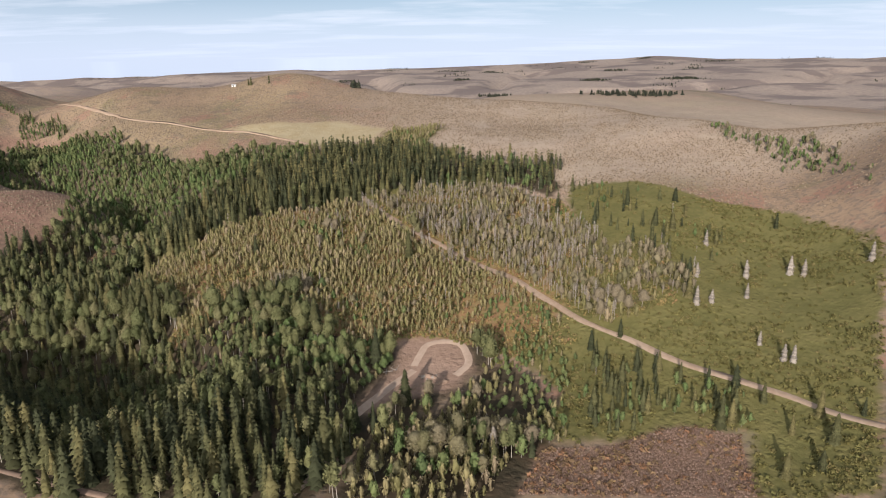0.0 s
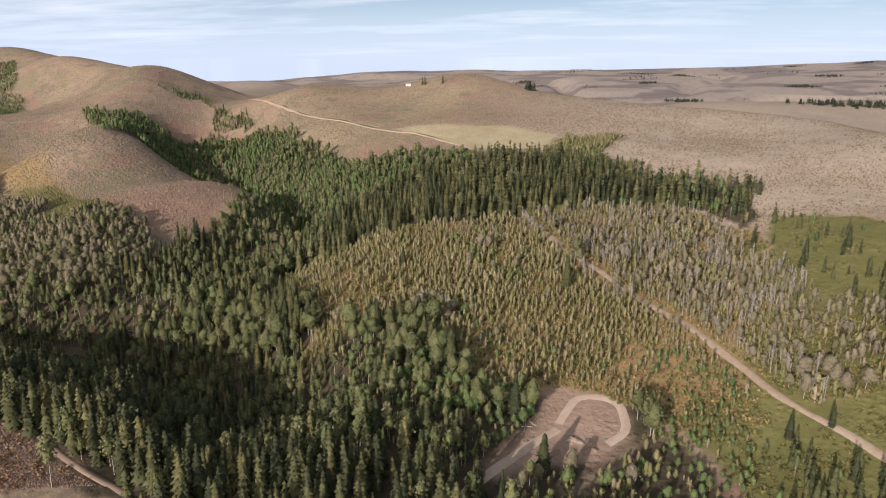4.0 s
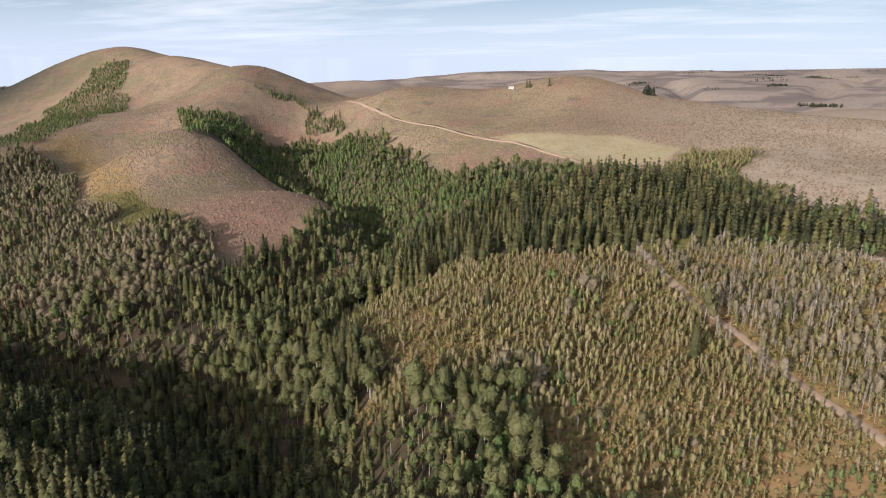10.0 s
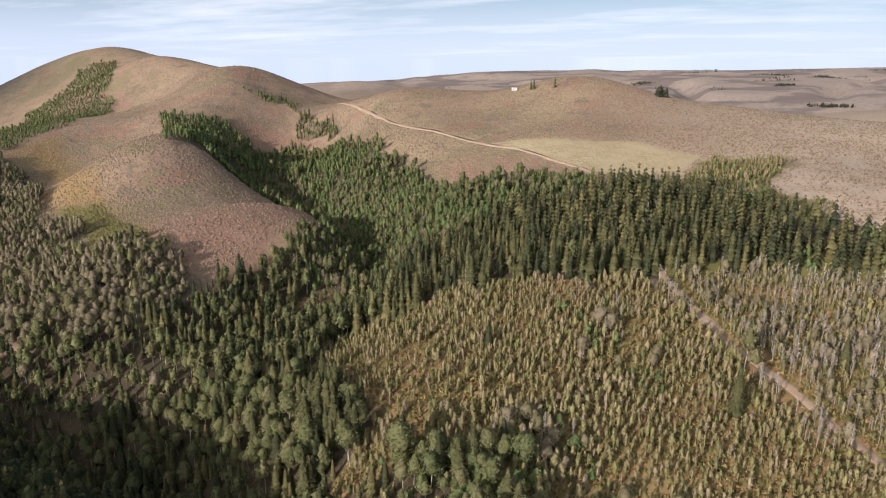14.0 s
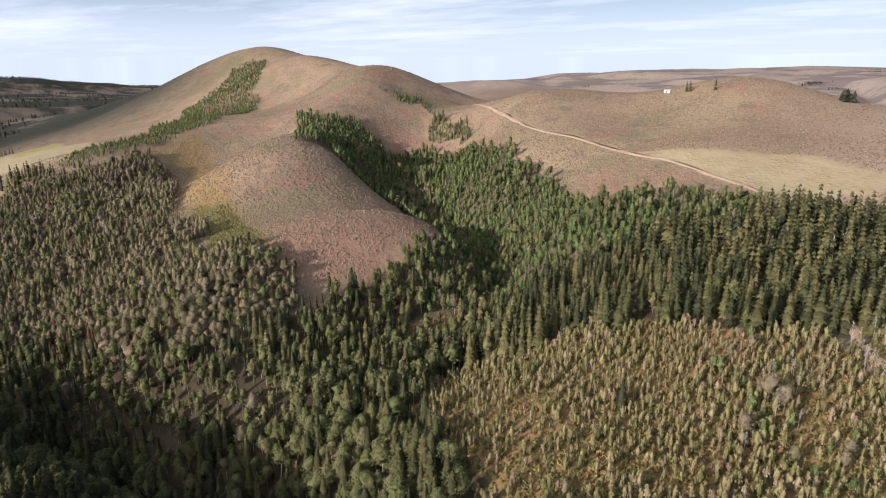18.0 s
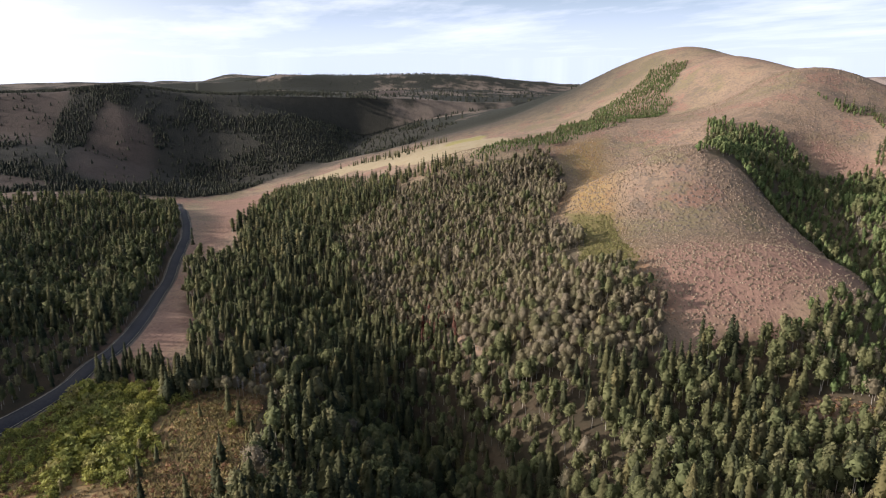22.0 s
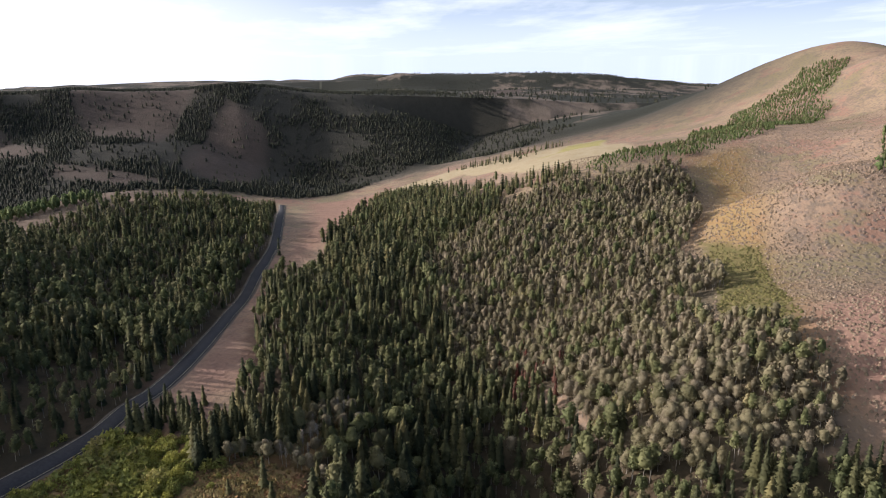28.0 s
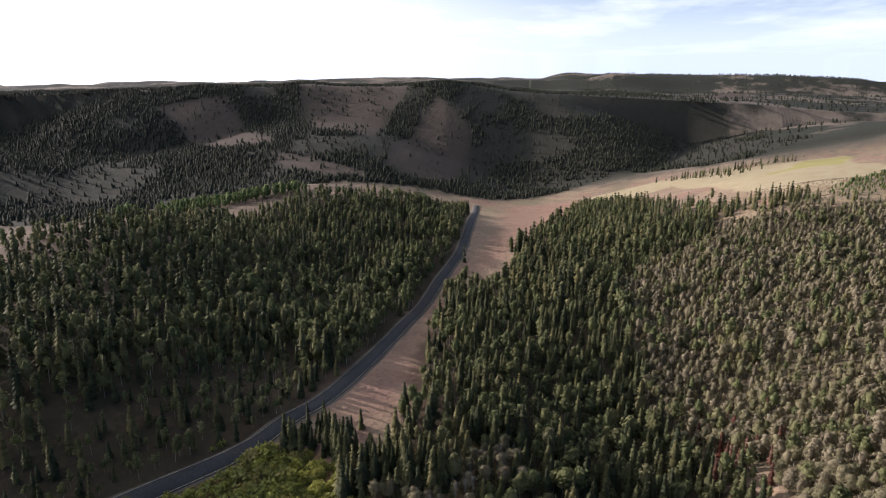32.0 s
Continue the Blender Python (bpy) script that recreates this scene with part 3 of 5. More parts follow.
PLAN["t_strip2"] = [(-369, 512), (-342, 524), (-284, 506), (-270, 484), (-301, 497), (-325, 515), (-347, 510)]
PLAN["t_clump"] = [(53, 228), (79, 220), (71, 192), (61, 187), (49, 206)]
PLAN["t_trailcon"] = [(41, 176), (48, 165), (74, 148), (71, 141), (53, 143), (38, 136), (34, 144)]
PLAN["l_trail"] = [(-26, 285), (-16, 271), (-3, 257), (10, 240), (23, 224), (31, 211), (40, 194), (46, 185), (53, 177), (61, 168), (69, 161), (78, 154), (85, 148), (91, 141), (99, 133)]
PLAN["l_trailup"] = [(-38, 309), (-34, 300), (-26, 287), (-18, 275), (-14, 266), (-9, 261), (-2, 252)]
PLAN["l_ring"] = [(-9, 180), (-7, 187), (-5, 191), (0, 192), (5, 190), (7, 184), (7, 179), (3, 174)]
PLAN["l_entry"] = [(-9, 178), (-14, 171), (-17, 166), (-22, 157), (-26, 147), (-29, 131), (-33, 121)]
PLAN["l_forka"] = [(-162, 145), (-139, 145), (-131, 143), (-121, 138), (-110, 134), (-100, 131)]
PLAN["l_forkb"] = [(-100, 131), (-89, 127), (-81, 124), (-71, 121)]
PLAN["l_hill"] = [(-309, 551), (-256, 504), (-215, 472), (-186, 462), (-157, 450), (-123, 432), (-97, 415), (-77, 405)]
PLAN["l_road"] = [(-215, 96), (-221, 99), (-228, 105), (-235, 110), (-245, 114), (-256, 119), (-278, 123), (-311, 126), (-340, 129), (-375, 131), (-401, 134), (-435, 136), (-512, 133), (-649, 125)]
PLAN["l_road2"] = [(-209, 89), (-218, 96), (-226, 104), (-245, 112)]
PLAN["p_dead"] = [(83, 208), (99, 208), (94, 195), (82, 192), (77, 191), (94, 230), (114, 209), (117, 206), (135, 201), (11, 136), (87, 170), (90, 162), (92, 161)]
PLAN["p_con"] = [(75, 244), (74, 262), (80, 244), (85, 240), (93, 262), (62, 262), (124, 241), (42, 176), (51, 179), (53, 166), (57, 162), (61, 157), (67, 154), (74, 154), (78, 147), (79, 135), (79, 122), (86, 130), (97, 138), (88, 140), (71, 121), (43, 156), (37, 149), (51, 308), (47, 313)]
PLAN["p_lone"] = [(-13, 244), (-75, 258), (9, 267), (-74, 226), (-50, 260)]
PLAN["p_house"] = [(-151, 540), (-149, 540), (-164, 545), (-134, 537)]
PLAN["p_rocks"] = [(-6, 174), (-16, 178), (38, 135)]

# ---- the land ----
def hashed(ix, iy, seed):
    h = (ix.astype(np.int64) * 374761393 + iy.astype(np.int64) * 668265263 + seed * 974634777) & 0xFFFFFFFF
    h = ((h ^ (h >> 13)) * 1274126177) & 0xFFFFFFFF
    return ((h ^ (h >> 16)) & 0xFFFFFF) / float(0xFFFFFF)


def rolling(x, y, size, seed=0):
    """Smooth value noise, 0 to 1."""
    x, y = np.asarray(x, float) / size, np.asarray(y, float) / size
    ix, iy = np.floor(x), np.floor(y)
    fx, fy = x - ix, y - iy
    fx, fy = fx * fx * (3 - 2 * fx), fy * fy * (3 - 2 * fy)
    a, b = hashed(ix, iy, seed), hashed(ix + 1, iy, seed)
    c, d = hashed(ix, iy + 1, seed), hashed(ix + 1, iy + 1, seed)
    return (a * (1 - fx) + b * fx) * (1 - fy) + (c * (1 - fx) + d * fx) * fy


# narrow ravines: line on the plan, depth, half width
HOLLOWS = [
    ([(-208, 203), (-196, 206), (-178, 207), (-145, 206), (-115, 197), (-92, 176)], 22.0, 25.0),
    ([(-272, 400), (-240, 402), (-206, 388), (-180, 364), (-158, 346), (-150, 334)], 17.0, 17.0),
    ([(-362, 538), (-345, 555), (-325, 572)], 9.0, 24.0),
]


def crest_over(x, y, z):
    """Raises the land to the long crests, each falling off on both sides."""
    for fall, behind, line in CRESTS:
        best, top, front = np.full(x.shape, 1e9), np.zeros(x.shape), np.zeros(x.shape, bool)
        for (x1, y1, z1), (x2, y2, z2) in zip(line, line[1:]):
            dx, dy = x2 - x1, y2 - y1
            k = np.clip(((x - x1) * dx + (y - y1) * dy) / (dx * dx + dy * dy), 0, 1)
            d = np.hypot(x - x1 - k * dx, y - y1 - k * dy)
            side = (dx * (y - y1) - dy * (x - x1)) * (dx * (150 - y1) - dy * (-60 - x1)) > 0
            nearer = d < best
            best, top, front = np.where(nearer, d, best), np.where(nearer, z1 + k * (z2 - z1), top), np.where(nearer, side, front)
        drop = np.where(front, fall, behind) * best
        over = top - drop * (0.8 + 0.5 * rolling(x, y, 140, 15)) - z
        z = z + np.where(over > 6, over - 1.5, np.where(over > -6, (over + 6) ** 2 / 32, 0.0))
    return z


def height(x, y):
    x, y = np.asarray(x, float), np.asarray(y, float)
    z = np.zeros(np.broadcast(x, y).shape)
    for fx, fy, r, h in LANDFORMS:
        z = z + h * np.exp(-((x - fx) ** 2 + (y - fy) ** 2) / (2.0 * r * r))
    west, south = np.clip((-x - 1600) / 2500, 0, 1), np.clip((400 - y) / 900, 0, 1)
    z = z - 240 * west * west * (3 - 2 * west) * south * south * (3 - 2 * south)   # the land falls away behind the western ridge
    for line, deep, wide in HOLLOWS:
        z = z - deep * np.exp(-(reach(x, y, line) / wide) ** 2)
    away = np.clip((np.hypot(x + 80, y - 220) - 650) / 1100, 0, 1)
    z = z + (rolling(x, y, 30, 3) - 0.5) * 1.2 + (rolling(x, y, 14, 4) - 0.5) * 0.5
    z = z + away * ((rolling(x, y, 420, 5) - 0.5) * 20 + (rolling(x, y, 160, 6) - 0.5) * 13)
    z = z - np.clip(away * 1.5, 0, 1) * 28 * np.exp(-((rolling(x, y, 480, 8) - 0.5) / 0.05) ** 2)   # ravines in the far hills
    if np.max(np.hypot(x + 60, y - 150)) > 640:
        z = crest_over(x, y, z)
    return z


def inside(x, y, poly):
    x, y = np.asarray(x, float), np.asarray(y, float)
    hit = np.zeros(x.shape, bool)
    for (x1, y1), (x2, y2) in zip(poly, poly[1:] + poly[:1]):
        if y1 == y2:
            continue
        hit ^= ((y1 > y) != (y2 > y)) & (x < (x2 - x1) * (y - y1) / (y2 - y1) + x1)
    return hit


def reach(x, y, line, closed=False):
    """Distance to a line on the plan."""
    x, y = np.asarray(x, float), np.asarray(y, float)
    best = np.full(x.shape, 1e9)
    for (x1, y1), (x2, y2) in zip(line, line[1:] + (line[:1] if closed else [])):
        dx, dy = x2 - x1, y2 - y1
        k = np.clip(((x - x1) * dx + (y - y1) * dy) / max(dx * dx + dy * dy, 1e-6), 0, 1)
        best = np.minimum(best, np.hypot(x - x1 - k * dx, y - y1 - k * dy))
    return best


def mask(x, y, names, soft):
    out = np.zeros(x.shape)
    for name in names:
        d = reach(x, y, PLAN[name], True)
        out = np.maximum(out, np.clip(0.5 + np.where(inside(x, y, PLAN[name]), d, -d) / (2 * soft), 0, 1))
    return out


def westward(x, y):
    """The wooded country that lies to the west, beyond the valley."""
    return np.clip((np.degrees(np.arctan2(-(x + 60), y - 200)) - 52) / 10, 0, 1) * np.clip((np.hypot(x + 80, y - 220) - 620) / 150, 0, 1)


def mesh_of(name, verts, faces, mat, tint=None, smooth=False):
    """A mesh from arrays in units of the plan; faces of one size."""
    me = bpy.data.meshes.new(name)
    verts, faces = np.asarray(verts, np.float32) * S, np.asarray(faces, np.int32)
    k = faces.shape[1]
    me.vertices.add(len(verts))
    me.vertices.foreach_set("co", verts.ravel())
    me.loops.add(faces.size)
    me.loops.foreach_set("vertex_index", faces.ravel())
    me.polygons.add(len(faces))
    me.polygons.foreach_set("loop_start", np.arange(0, faces.size, k, dtype=np.int32))
    me.polygons.foreach_set("loop_total", np.full(len(faces), k, np.int32))
    if smooth:
        me.polygons.foreach_set("use_smooth", np.ones(len(faces), bool))
    if tint is not None:
        me.attributes.new("tint", "FLOAT", "POINT").data.foreach_set("value", np.asarray(tint, np.float32))
    me.materials.append(mat)
    me.update(calc_edges=True)
    return me


def spread(lo, hi, fine_lo, fine_hi, step_m):
    mid = list(np.arange(fine_lo, fine_hi + 0.1, step_m))
    left, right, s = [], [], step_m
    v = fine_lo
    while v > lo:
        s *= 1.04
        v -= s
        left.append(v)
    v, s = mid[-1], step_m
    while v < hi:
        s *= 1.04
        v += s
        right.append(v)
    return np.array(left[::-1] + mid + right)


gx, gy = spread(-5100, 4900, -720, 260, 4.0), spread(-2500, 5200, 0, 640, 4.0)
GX, GY = np.meshgrid(gx, gy)
fx_, fy_ = GX.ravel(), GY.ravel()
ni, nj = len(gx), len(gy)
idx = np.arange(ni * nj).reshape(nj, ni)
quads = np.stack([idx[:-1, :-1].ravel(), idx[:-1, 1:].ravel(), idx[1:, 1:].ravel(), idx[1:, :-1].ravel()], 1)
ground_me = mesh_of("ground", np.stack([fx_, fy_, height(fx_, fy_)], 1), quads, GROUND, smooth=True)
PLAN["g_ridge_shade"] = [(-357, -73), (-423, -115), (-459, -91), (-515, -70), (-638, 11), (-501, 66), (-480, 44), (-430, 32), (-325, 48), (-275, 42), (-238, 20), (-300, -60)]
PLAN["g_hay"] = [(-600, 318), (-552, 321), (-600, 372), (-667, 414), (-691, 427), (-699, 394), (-640, 350)]
PLAN["t_roadside"] = [(-216, 103), (-236, 119), (-252, 125), (-246, 131), (-230, 122), (-213, 111)]
PLAN["t_beltaspen"] = [(-152, 338), (-128, 326), (-110, 331), (-94, 352), (-80, 372), (-68, 391), (-96, 392), (-128, 386), (-150, 366)]
PLAN["t_gap"] = [(11, 211), (26, 207), (36, 187), (37, 167), (30, 151), (20, 145), (10, 168), (12, 190)]
PLAN["l_mouth"] = PLAN["l_entry"][:4]
PLAN["t_west2"] = [(-201, 74), (-233, 40), (-270, 5), (-312, -14), (-336, 0), (-420, 10), (-414, 22), (-317, 28), (-266, 30), (-215, 80)]
PLAN["t_tan"] = [(-226, 126), (-229, 132), (-245, 150), (-250, 165), (-238, 166), (-197, 153), (-176, 146), (-180, 124), (-205, 116)]
PLAN["t_tanopen"] = [(-170, 124), (-168, 146), (-185, 150), (-198, 154), (-211, 157), (-219, 140), (-209, 131), (-196, 136), (-190, 129)]
PLAN["t_thicket"] = [(-216, 96), (-233, 112), (-229, 131), (-208, 133), (-195, 129), (-194, 112), (-206, 98)]
PLAN["t_palegrove"] = [(-224, 139), (-226, 163), (-212, 163), (-206, 155), (-216, 150)]
PLAN["t_drygroup"] = [(-236, 148), (-253, 164), (-239, 166), (-218, 153)]
PLAN["t_greenedge"] = [(44, 299), (68, 287), (86, 266), (96, 251), (102, 235), (96, 218), (79, 221), (58, 239), (45, 269)]
PLAN["g_lane"] = [(-44, 308), (-14, 318), (27, 322), (25, 300), (2, 303), (-29, 301)]
PLAN["t_farstrip"] = [(144, 377), (168, 330), (166, 300), (163, 247), (159, 237), (156, 270), (151, 331)]
PLAN["t_fill"] = [(-265, 170), (-200, 262), (-150, 300), (-60, 302), (-10, 260), (22, 190), (-18, 140), (-100, 126), (-190, 150)]
WOODS = ["t_fill", "t_belt", "t_belt2", "t_gully", "t_knoll", "t_grey", "t_conleft", "t_valley", "t_lowleft", "t_bottom", "t_greenlow", "t_low", "t_west", "t_west2", "t_roadr", "t_upper", "t_strip", "t_strip2"]
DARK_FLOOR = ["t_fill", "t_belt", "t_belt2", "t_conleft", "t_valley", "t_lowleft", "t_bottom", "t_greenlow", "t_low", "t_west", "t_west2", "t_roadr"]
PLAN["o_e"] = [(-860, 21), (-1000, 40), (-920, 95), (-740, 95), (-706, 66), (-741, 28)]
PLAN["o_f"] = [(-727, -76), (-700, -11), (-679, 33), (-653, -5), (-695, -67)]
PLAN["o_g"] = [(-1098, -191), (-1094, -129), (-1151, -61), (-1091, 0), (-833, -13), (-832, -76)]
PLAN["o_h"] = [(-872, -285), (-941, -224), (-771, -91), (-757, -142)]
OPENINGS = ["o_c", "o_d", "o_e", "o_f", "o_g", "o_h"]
COVERS = {
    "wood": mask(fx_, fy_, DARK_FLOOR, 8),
    "bench": mask(fx_, fy_, ["t_bench", "t_benchb", "t_dead", "t_brush", "t_brush2", "t_tan", "t_tanopen"], 6),
    "green": mask(fx_, fy_, ["g_green", "g_lane"], 9),
    "meadow": mask(fx_, fy_, ["g_meadow", "g_flank"], 12),
    "hay": mask(fx_, fy_, ["g_hay"], 12),
    "gold": mask(fx_, fy_, ["g_gold"], 14),
    "moss": mask(fx_, fy_, ["g_moss", "t_upper"], 10),
    "red": mask(fx_, fy_, ["g_red", "g_tri", "g_red2", "g_vergea", "g_vergeb"], 10),
    "rust": mask(fx_, fy_, ["g_rust", "g_fork", "g_brownpatch"], 7),
    "heath": mask(fx_, fy_, ["g_ridge_shade"], 9),
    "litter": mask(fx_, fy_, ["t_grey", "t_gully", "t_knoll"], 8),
    "dirt": mask(fx_, fy_, ["g_loop"], 5),
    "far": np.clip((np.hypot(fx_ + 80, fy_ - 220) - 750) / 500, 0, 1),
    "west": westward(fx_, fy_),
    "westwood_shade": mask(fx_, fy_, ["w_slope"], 25),
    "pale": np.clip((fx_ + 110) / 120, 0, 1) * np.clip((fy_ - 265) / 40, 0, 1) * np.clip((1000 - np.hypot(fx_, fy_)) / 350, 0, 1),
    "openings_shade": mask(fx_, fy_, OPENINGS, 22),
}
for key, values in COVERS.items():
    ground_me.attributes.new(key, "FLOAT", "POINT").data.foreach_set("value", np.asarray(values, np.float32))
ground = tagged(new("ground", ground_me), "rolling hills of dry golden grass, sagebrush and brush", "ground", kind="structure")


# ---- tracks and the road ----
def smooth_line(pts, step_m=2.0):
    p = [Vector((*q, 0)) for q in pts]
    p = [p[0] * 2 - p[1]] + p + [p[-1] * 2 - p[-2]]
    out = []
    for a, b, c, d in zip(p, p[1:], p[2:], p[3:]):
        n = max(2, int((c - b).length / step_m))
        for i in range(n):
            t = i / n
            out.append(0.5 * (2 * b + (c - a) * t + (2 * a - 5 * b + 4 * c - d) * t * t + (3 * b - a - 3 * c + d) * t ** 3))
    out.append(p[-2])
    return out


def strip(name, pts, offs, lift, mat, label, wobble=0.0, kind="structure", category="track", parent=None):
    """A ribbon that lies on the land; offs: sideways places of its long edges, the outer two sunk into the ground."""
    line = smooth_line(pts)
    verts, faces = [], []
    k = len(offs)
    for i, q in enumerate(line):
        d = (line[min(i + 1, len(line) - 1)] - line[max(i - 1, 0)]).normalized()
        s = Vector((d.y, -d.x, 0))
        for j, o in enumerate(offs):
            w = o + (wobble * (rolling(i * 2.0, j * 40.0, 9, 11) - 0.5) if wobble else 0)
            x, y = q.x + s.x * w, q.y + s.y * w
            verts.append((x, y, float(height(x, y)) + (lift if 0 < j < k - 1 else -0.25)))
        if i:
            faces += [((i - 1) * k + j, (i - 1) * k + j + 1, i * k + j + 1, i * k + j) for j in range(k - 1)]
    ob = new(name, mesh_of(name, verts, faces, mat))
    if parent:
        ob.parent = parent
        return ob
    return tagged(ob, label, category, kind=kind)


strip("trail", PLAN["l_trail"], (-1.7, -0.7, 0, 0.7, 1.7), 0.15, DIRT, "pale dirt trail running down through dry aspens", 1.2)
strip("trail", PLAN["l_trailup"][:4], (-2.0, -0.9, 0, 0.9, 2.0), 0.16, DIRT, "narrow dirt trail leaving the spruce wood", 1.0)
strip("loop_track", PLAN["l_ring"], (-1.9, -0.8, 0, 0.8, 1.9), 0.13, PALE_DIRT, "dirt turning loop in a bare clearing", 0.6)
strip("loop_track", PLAN["l_entry"], (-2.1, -1.0, 0, 1.0, 2.1), 0.13, PALE_DIRT, "dirt track leading into the clearing", 0.8)
strip("side_track", PLAN["l_forka"], (-1.1, -0.7, 0, 0.7, 1.1), 0.12, TRACK, "dirt track through rusty brush", 1.0)
strip("side_track", PLAN["l_forkb"], (-1.1, -0.7, 0, 0.7, 1.1), 0.15, TRACK, "dirt track below the spruces", 1.0)
strip("hill_track", PLAN["l_hill"], (-1.3, -0.85, 0, 0.85, 1.3), 0.25, DIRT, "pale dirt track climbing over the dry ridge", 1.4)
ROAD = PLAN["l_road2"][:2] + PLAN["l_road"][2:]
strip("road_shoulder", ROAD, (-3.4, -2.9, 2.9, 3.4), 0.16, GRAVEL, "gravel shoulders along the paved road", 0.8, category="shoulder")
strip("road", ROAD, (-2.6, -2.4, 0, 2.4, 2.6), 0.34, ASPHALT, "two-lane worn asphalt road along the valley", category="road")
strip("edge_line", ROAD, (-2.22, -2.2, -2.1, -2.08), 0.36, PAINT, "faded pale edge line on the road", category="road marking")
strip("edge_line", ROAD, (2.08, 2.1, 2.2, 2.22), 0.36, PAINT, "faded pale edge line on the road", category="road marking")


# ---- trees ----
rng = np.random.default_rng(7)


def leaf_tufts(centres, size, up=0.0):
    """Small leaf clumps, each a ragged three-cornered tuft, turned at random."""
    n = len(centres)
    a = rng.normal(size=(n, 3))
    a[:, 2] += up
    a /= np.linalg.norm(a, axis=1)[:, None]
    b = np.cross(a, rng.normal(size=(n, 3)))
    b /= np.linalg.norm(b, axis=1)[:, None]
    s = (size * rng.uniform(0.6, 1.35, n))[:, None]
    v = np.stack([centres - a * s - b * s * 0.9, centres + a * s * 1.3, centres - a * s * 0.6 + b * s * 1.1], 1)
    return v.reshape(-1, 3), np.arange(3 * n).reshape(n, 3)


def stem(path, r0, r1, sides=5):
    v, f = [], []
    for i, p in enumerate(path):
        r = r0 + (r1 - r0) * i / (len(path) - 1)
        for j in range(sides):
            w = 2 * math.pi * j / sides
            v.append((p[0] + r * math.cos(w), p[1] + r * math.sin(w), p[2]))
        if i:
            f += [((i - 1) * sides + j, (i - 1) * sides + (j + 1) % sides, i * sides + (j + 1) % sides, i * sides + j) for j in range(sides)]
    return np.array(v, float), np.array(f)


def join(pieces):
    vs, fs, k = [], [], 0
    for v, f in pieces:
        vs.append(v)
        fs.append(f + k)
        k += len(v)
    return np.concatenate(vs), np.concatenate(fs)


def facing_tufts(centres, normals, size, tall=1.0, loose=0.45):
    """Leaf clumps that lie along a crown's surface, a little ruffled; tall: drawn out upwards."""
    n = len(centres)
    nn = normals + rng.normal(0, loose, (n, 3))
    nn /= np.linalg.norm(nn, axis=1)[:, None]
    a = np.cross(nn, rng.normal(size=(n, 3)) * (0.4 if tall > 1 else 1.0) + (0, 0, 0.01))
    a /= np.linalg.norm(a, axis=1)[:, None]
    b = np.cross(nn, a)
    s = (size * rng.uniform(0.55, 1.4, n))[:, None]
    w = rng.uniform(0, 6.283, n)[:, None]
    v = np.stack([centres + s * (a * np.cos(w + q) * k + b * np.sin(w + q) * k) for q, k in ((0, 1.25), (2.0, 1.0), (4.1, 1.1))], 1)
    if tall > 1:
        v = centres[:, None] + (v - centres[:, None]) * (0.75, 0.75, tall)
    return v.reshape(-1, 3), np.arange(3 * n).reshape(n, 3)


def crown_of(axis, bare, wide, lobes, tufts, size, core, peak=0.42, rings=4, sides=6, tall=1.0, loose=0.6, hollow=0.7):
    """A crown round a stem: a leafy heart with uneven swellings, covered in small tufts that follow its surface."""
    at_w, at_t, swell = rng.uniform(0, 6.283, lobes), rng.uniform(0.08, 0.92, lobes), rng.uniform(0.2, 0.75, lobes)

    def radius(w, t):
        k = np.where(t < peak, np.sqrt(np.clip(1 - ((peak - t) / (peak + 0.05)) ** 2, 0, 1)), np.sqrt(np.clip(1 - ((t - peak) / (1.04 - peak)) ** 1.7, 0, 1)))
        bulge = np.zeros(np.shape(w))
        for a, b, h in zip(at_w, at_t, swell):
            bulge = bulge + h * np.exp(-((1 - np.cos(w - a)) * 2.2 + ((t - b) / 0.17) ** 2))
        return wide * k * (0.55 + np.minimum(bulge, 0.8))

    pieces = []
    if core:
        v, f = [axis(np.float64(bare))], []
        for i in range(rings):
            t = (i + 0.6) / (rings + 0.2)
            for j in range(sides):
                w = 6.283 * (j + 0.5 * (i % 2)) / sides
                r = float(radius(w, np.float64(t))) * core * rng.uniform(0.7, 1.12)
                v.append(axis(bare + (1 - bare) * t) + (r * math.cos(w), r * math.sin(w), 0))
        v.append(axis(np.float64(bare + (1 - bare) * 0.98)))
        for j in range(sides):
            n = (j + 1) % sides
            f += [(0, 1 + n, 1 + j), (len(v) - 1, 1 + (rings - 1) * sides + j, 1 + (rings - 1) * sides + n)]
            for i in range(rings - 1):
                p, q = 1 + i * sides, 1 + (i + 1) * sides
                f += [(p + j, p + n, q + n), (p + j, q + n, q + j)]
        pieces.append((np.array(v, float), np.array(f)))
    t, w = rng.uniform(0, 1, tufts) ** 0.85, rng.uniform(0, 6.283, tufts)
    r = radius(w, t) * rng.uniform(hollow, 1.06, tufts)
    c = axis(bare + (1 - bare) * t) + np.stack([r * np.cos(w), r * np.sin(w), 0 * r], 1)
    pieces.append(facing_tufts(c, np.stack([np.cos(w), np.sin(w), (t - peak) * 1.5 + 0.35], 1), size, tall, loose))
    return join(pieces)


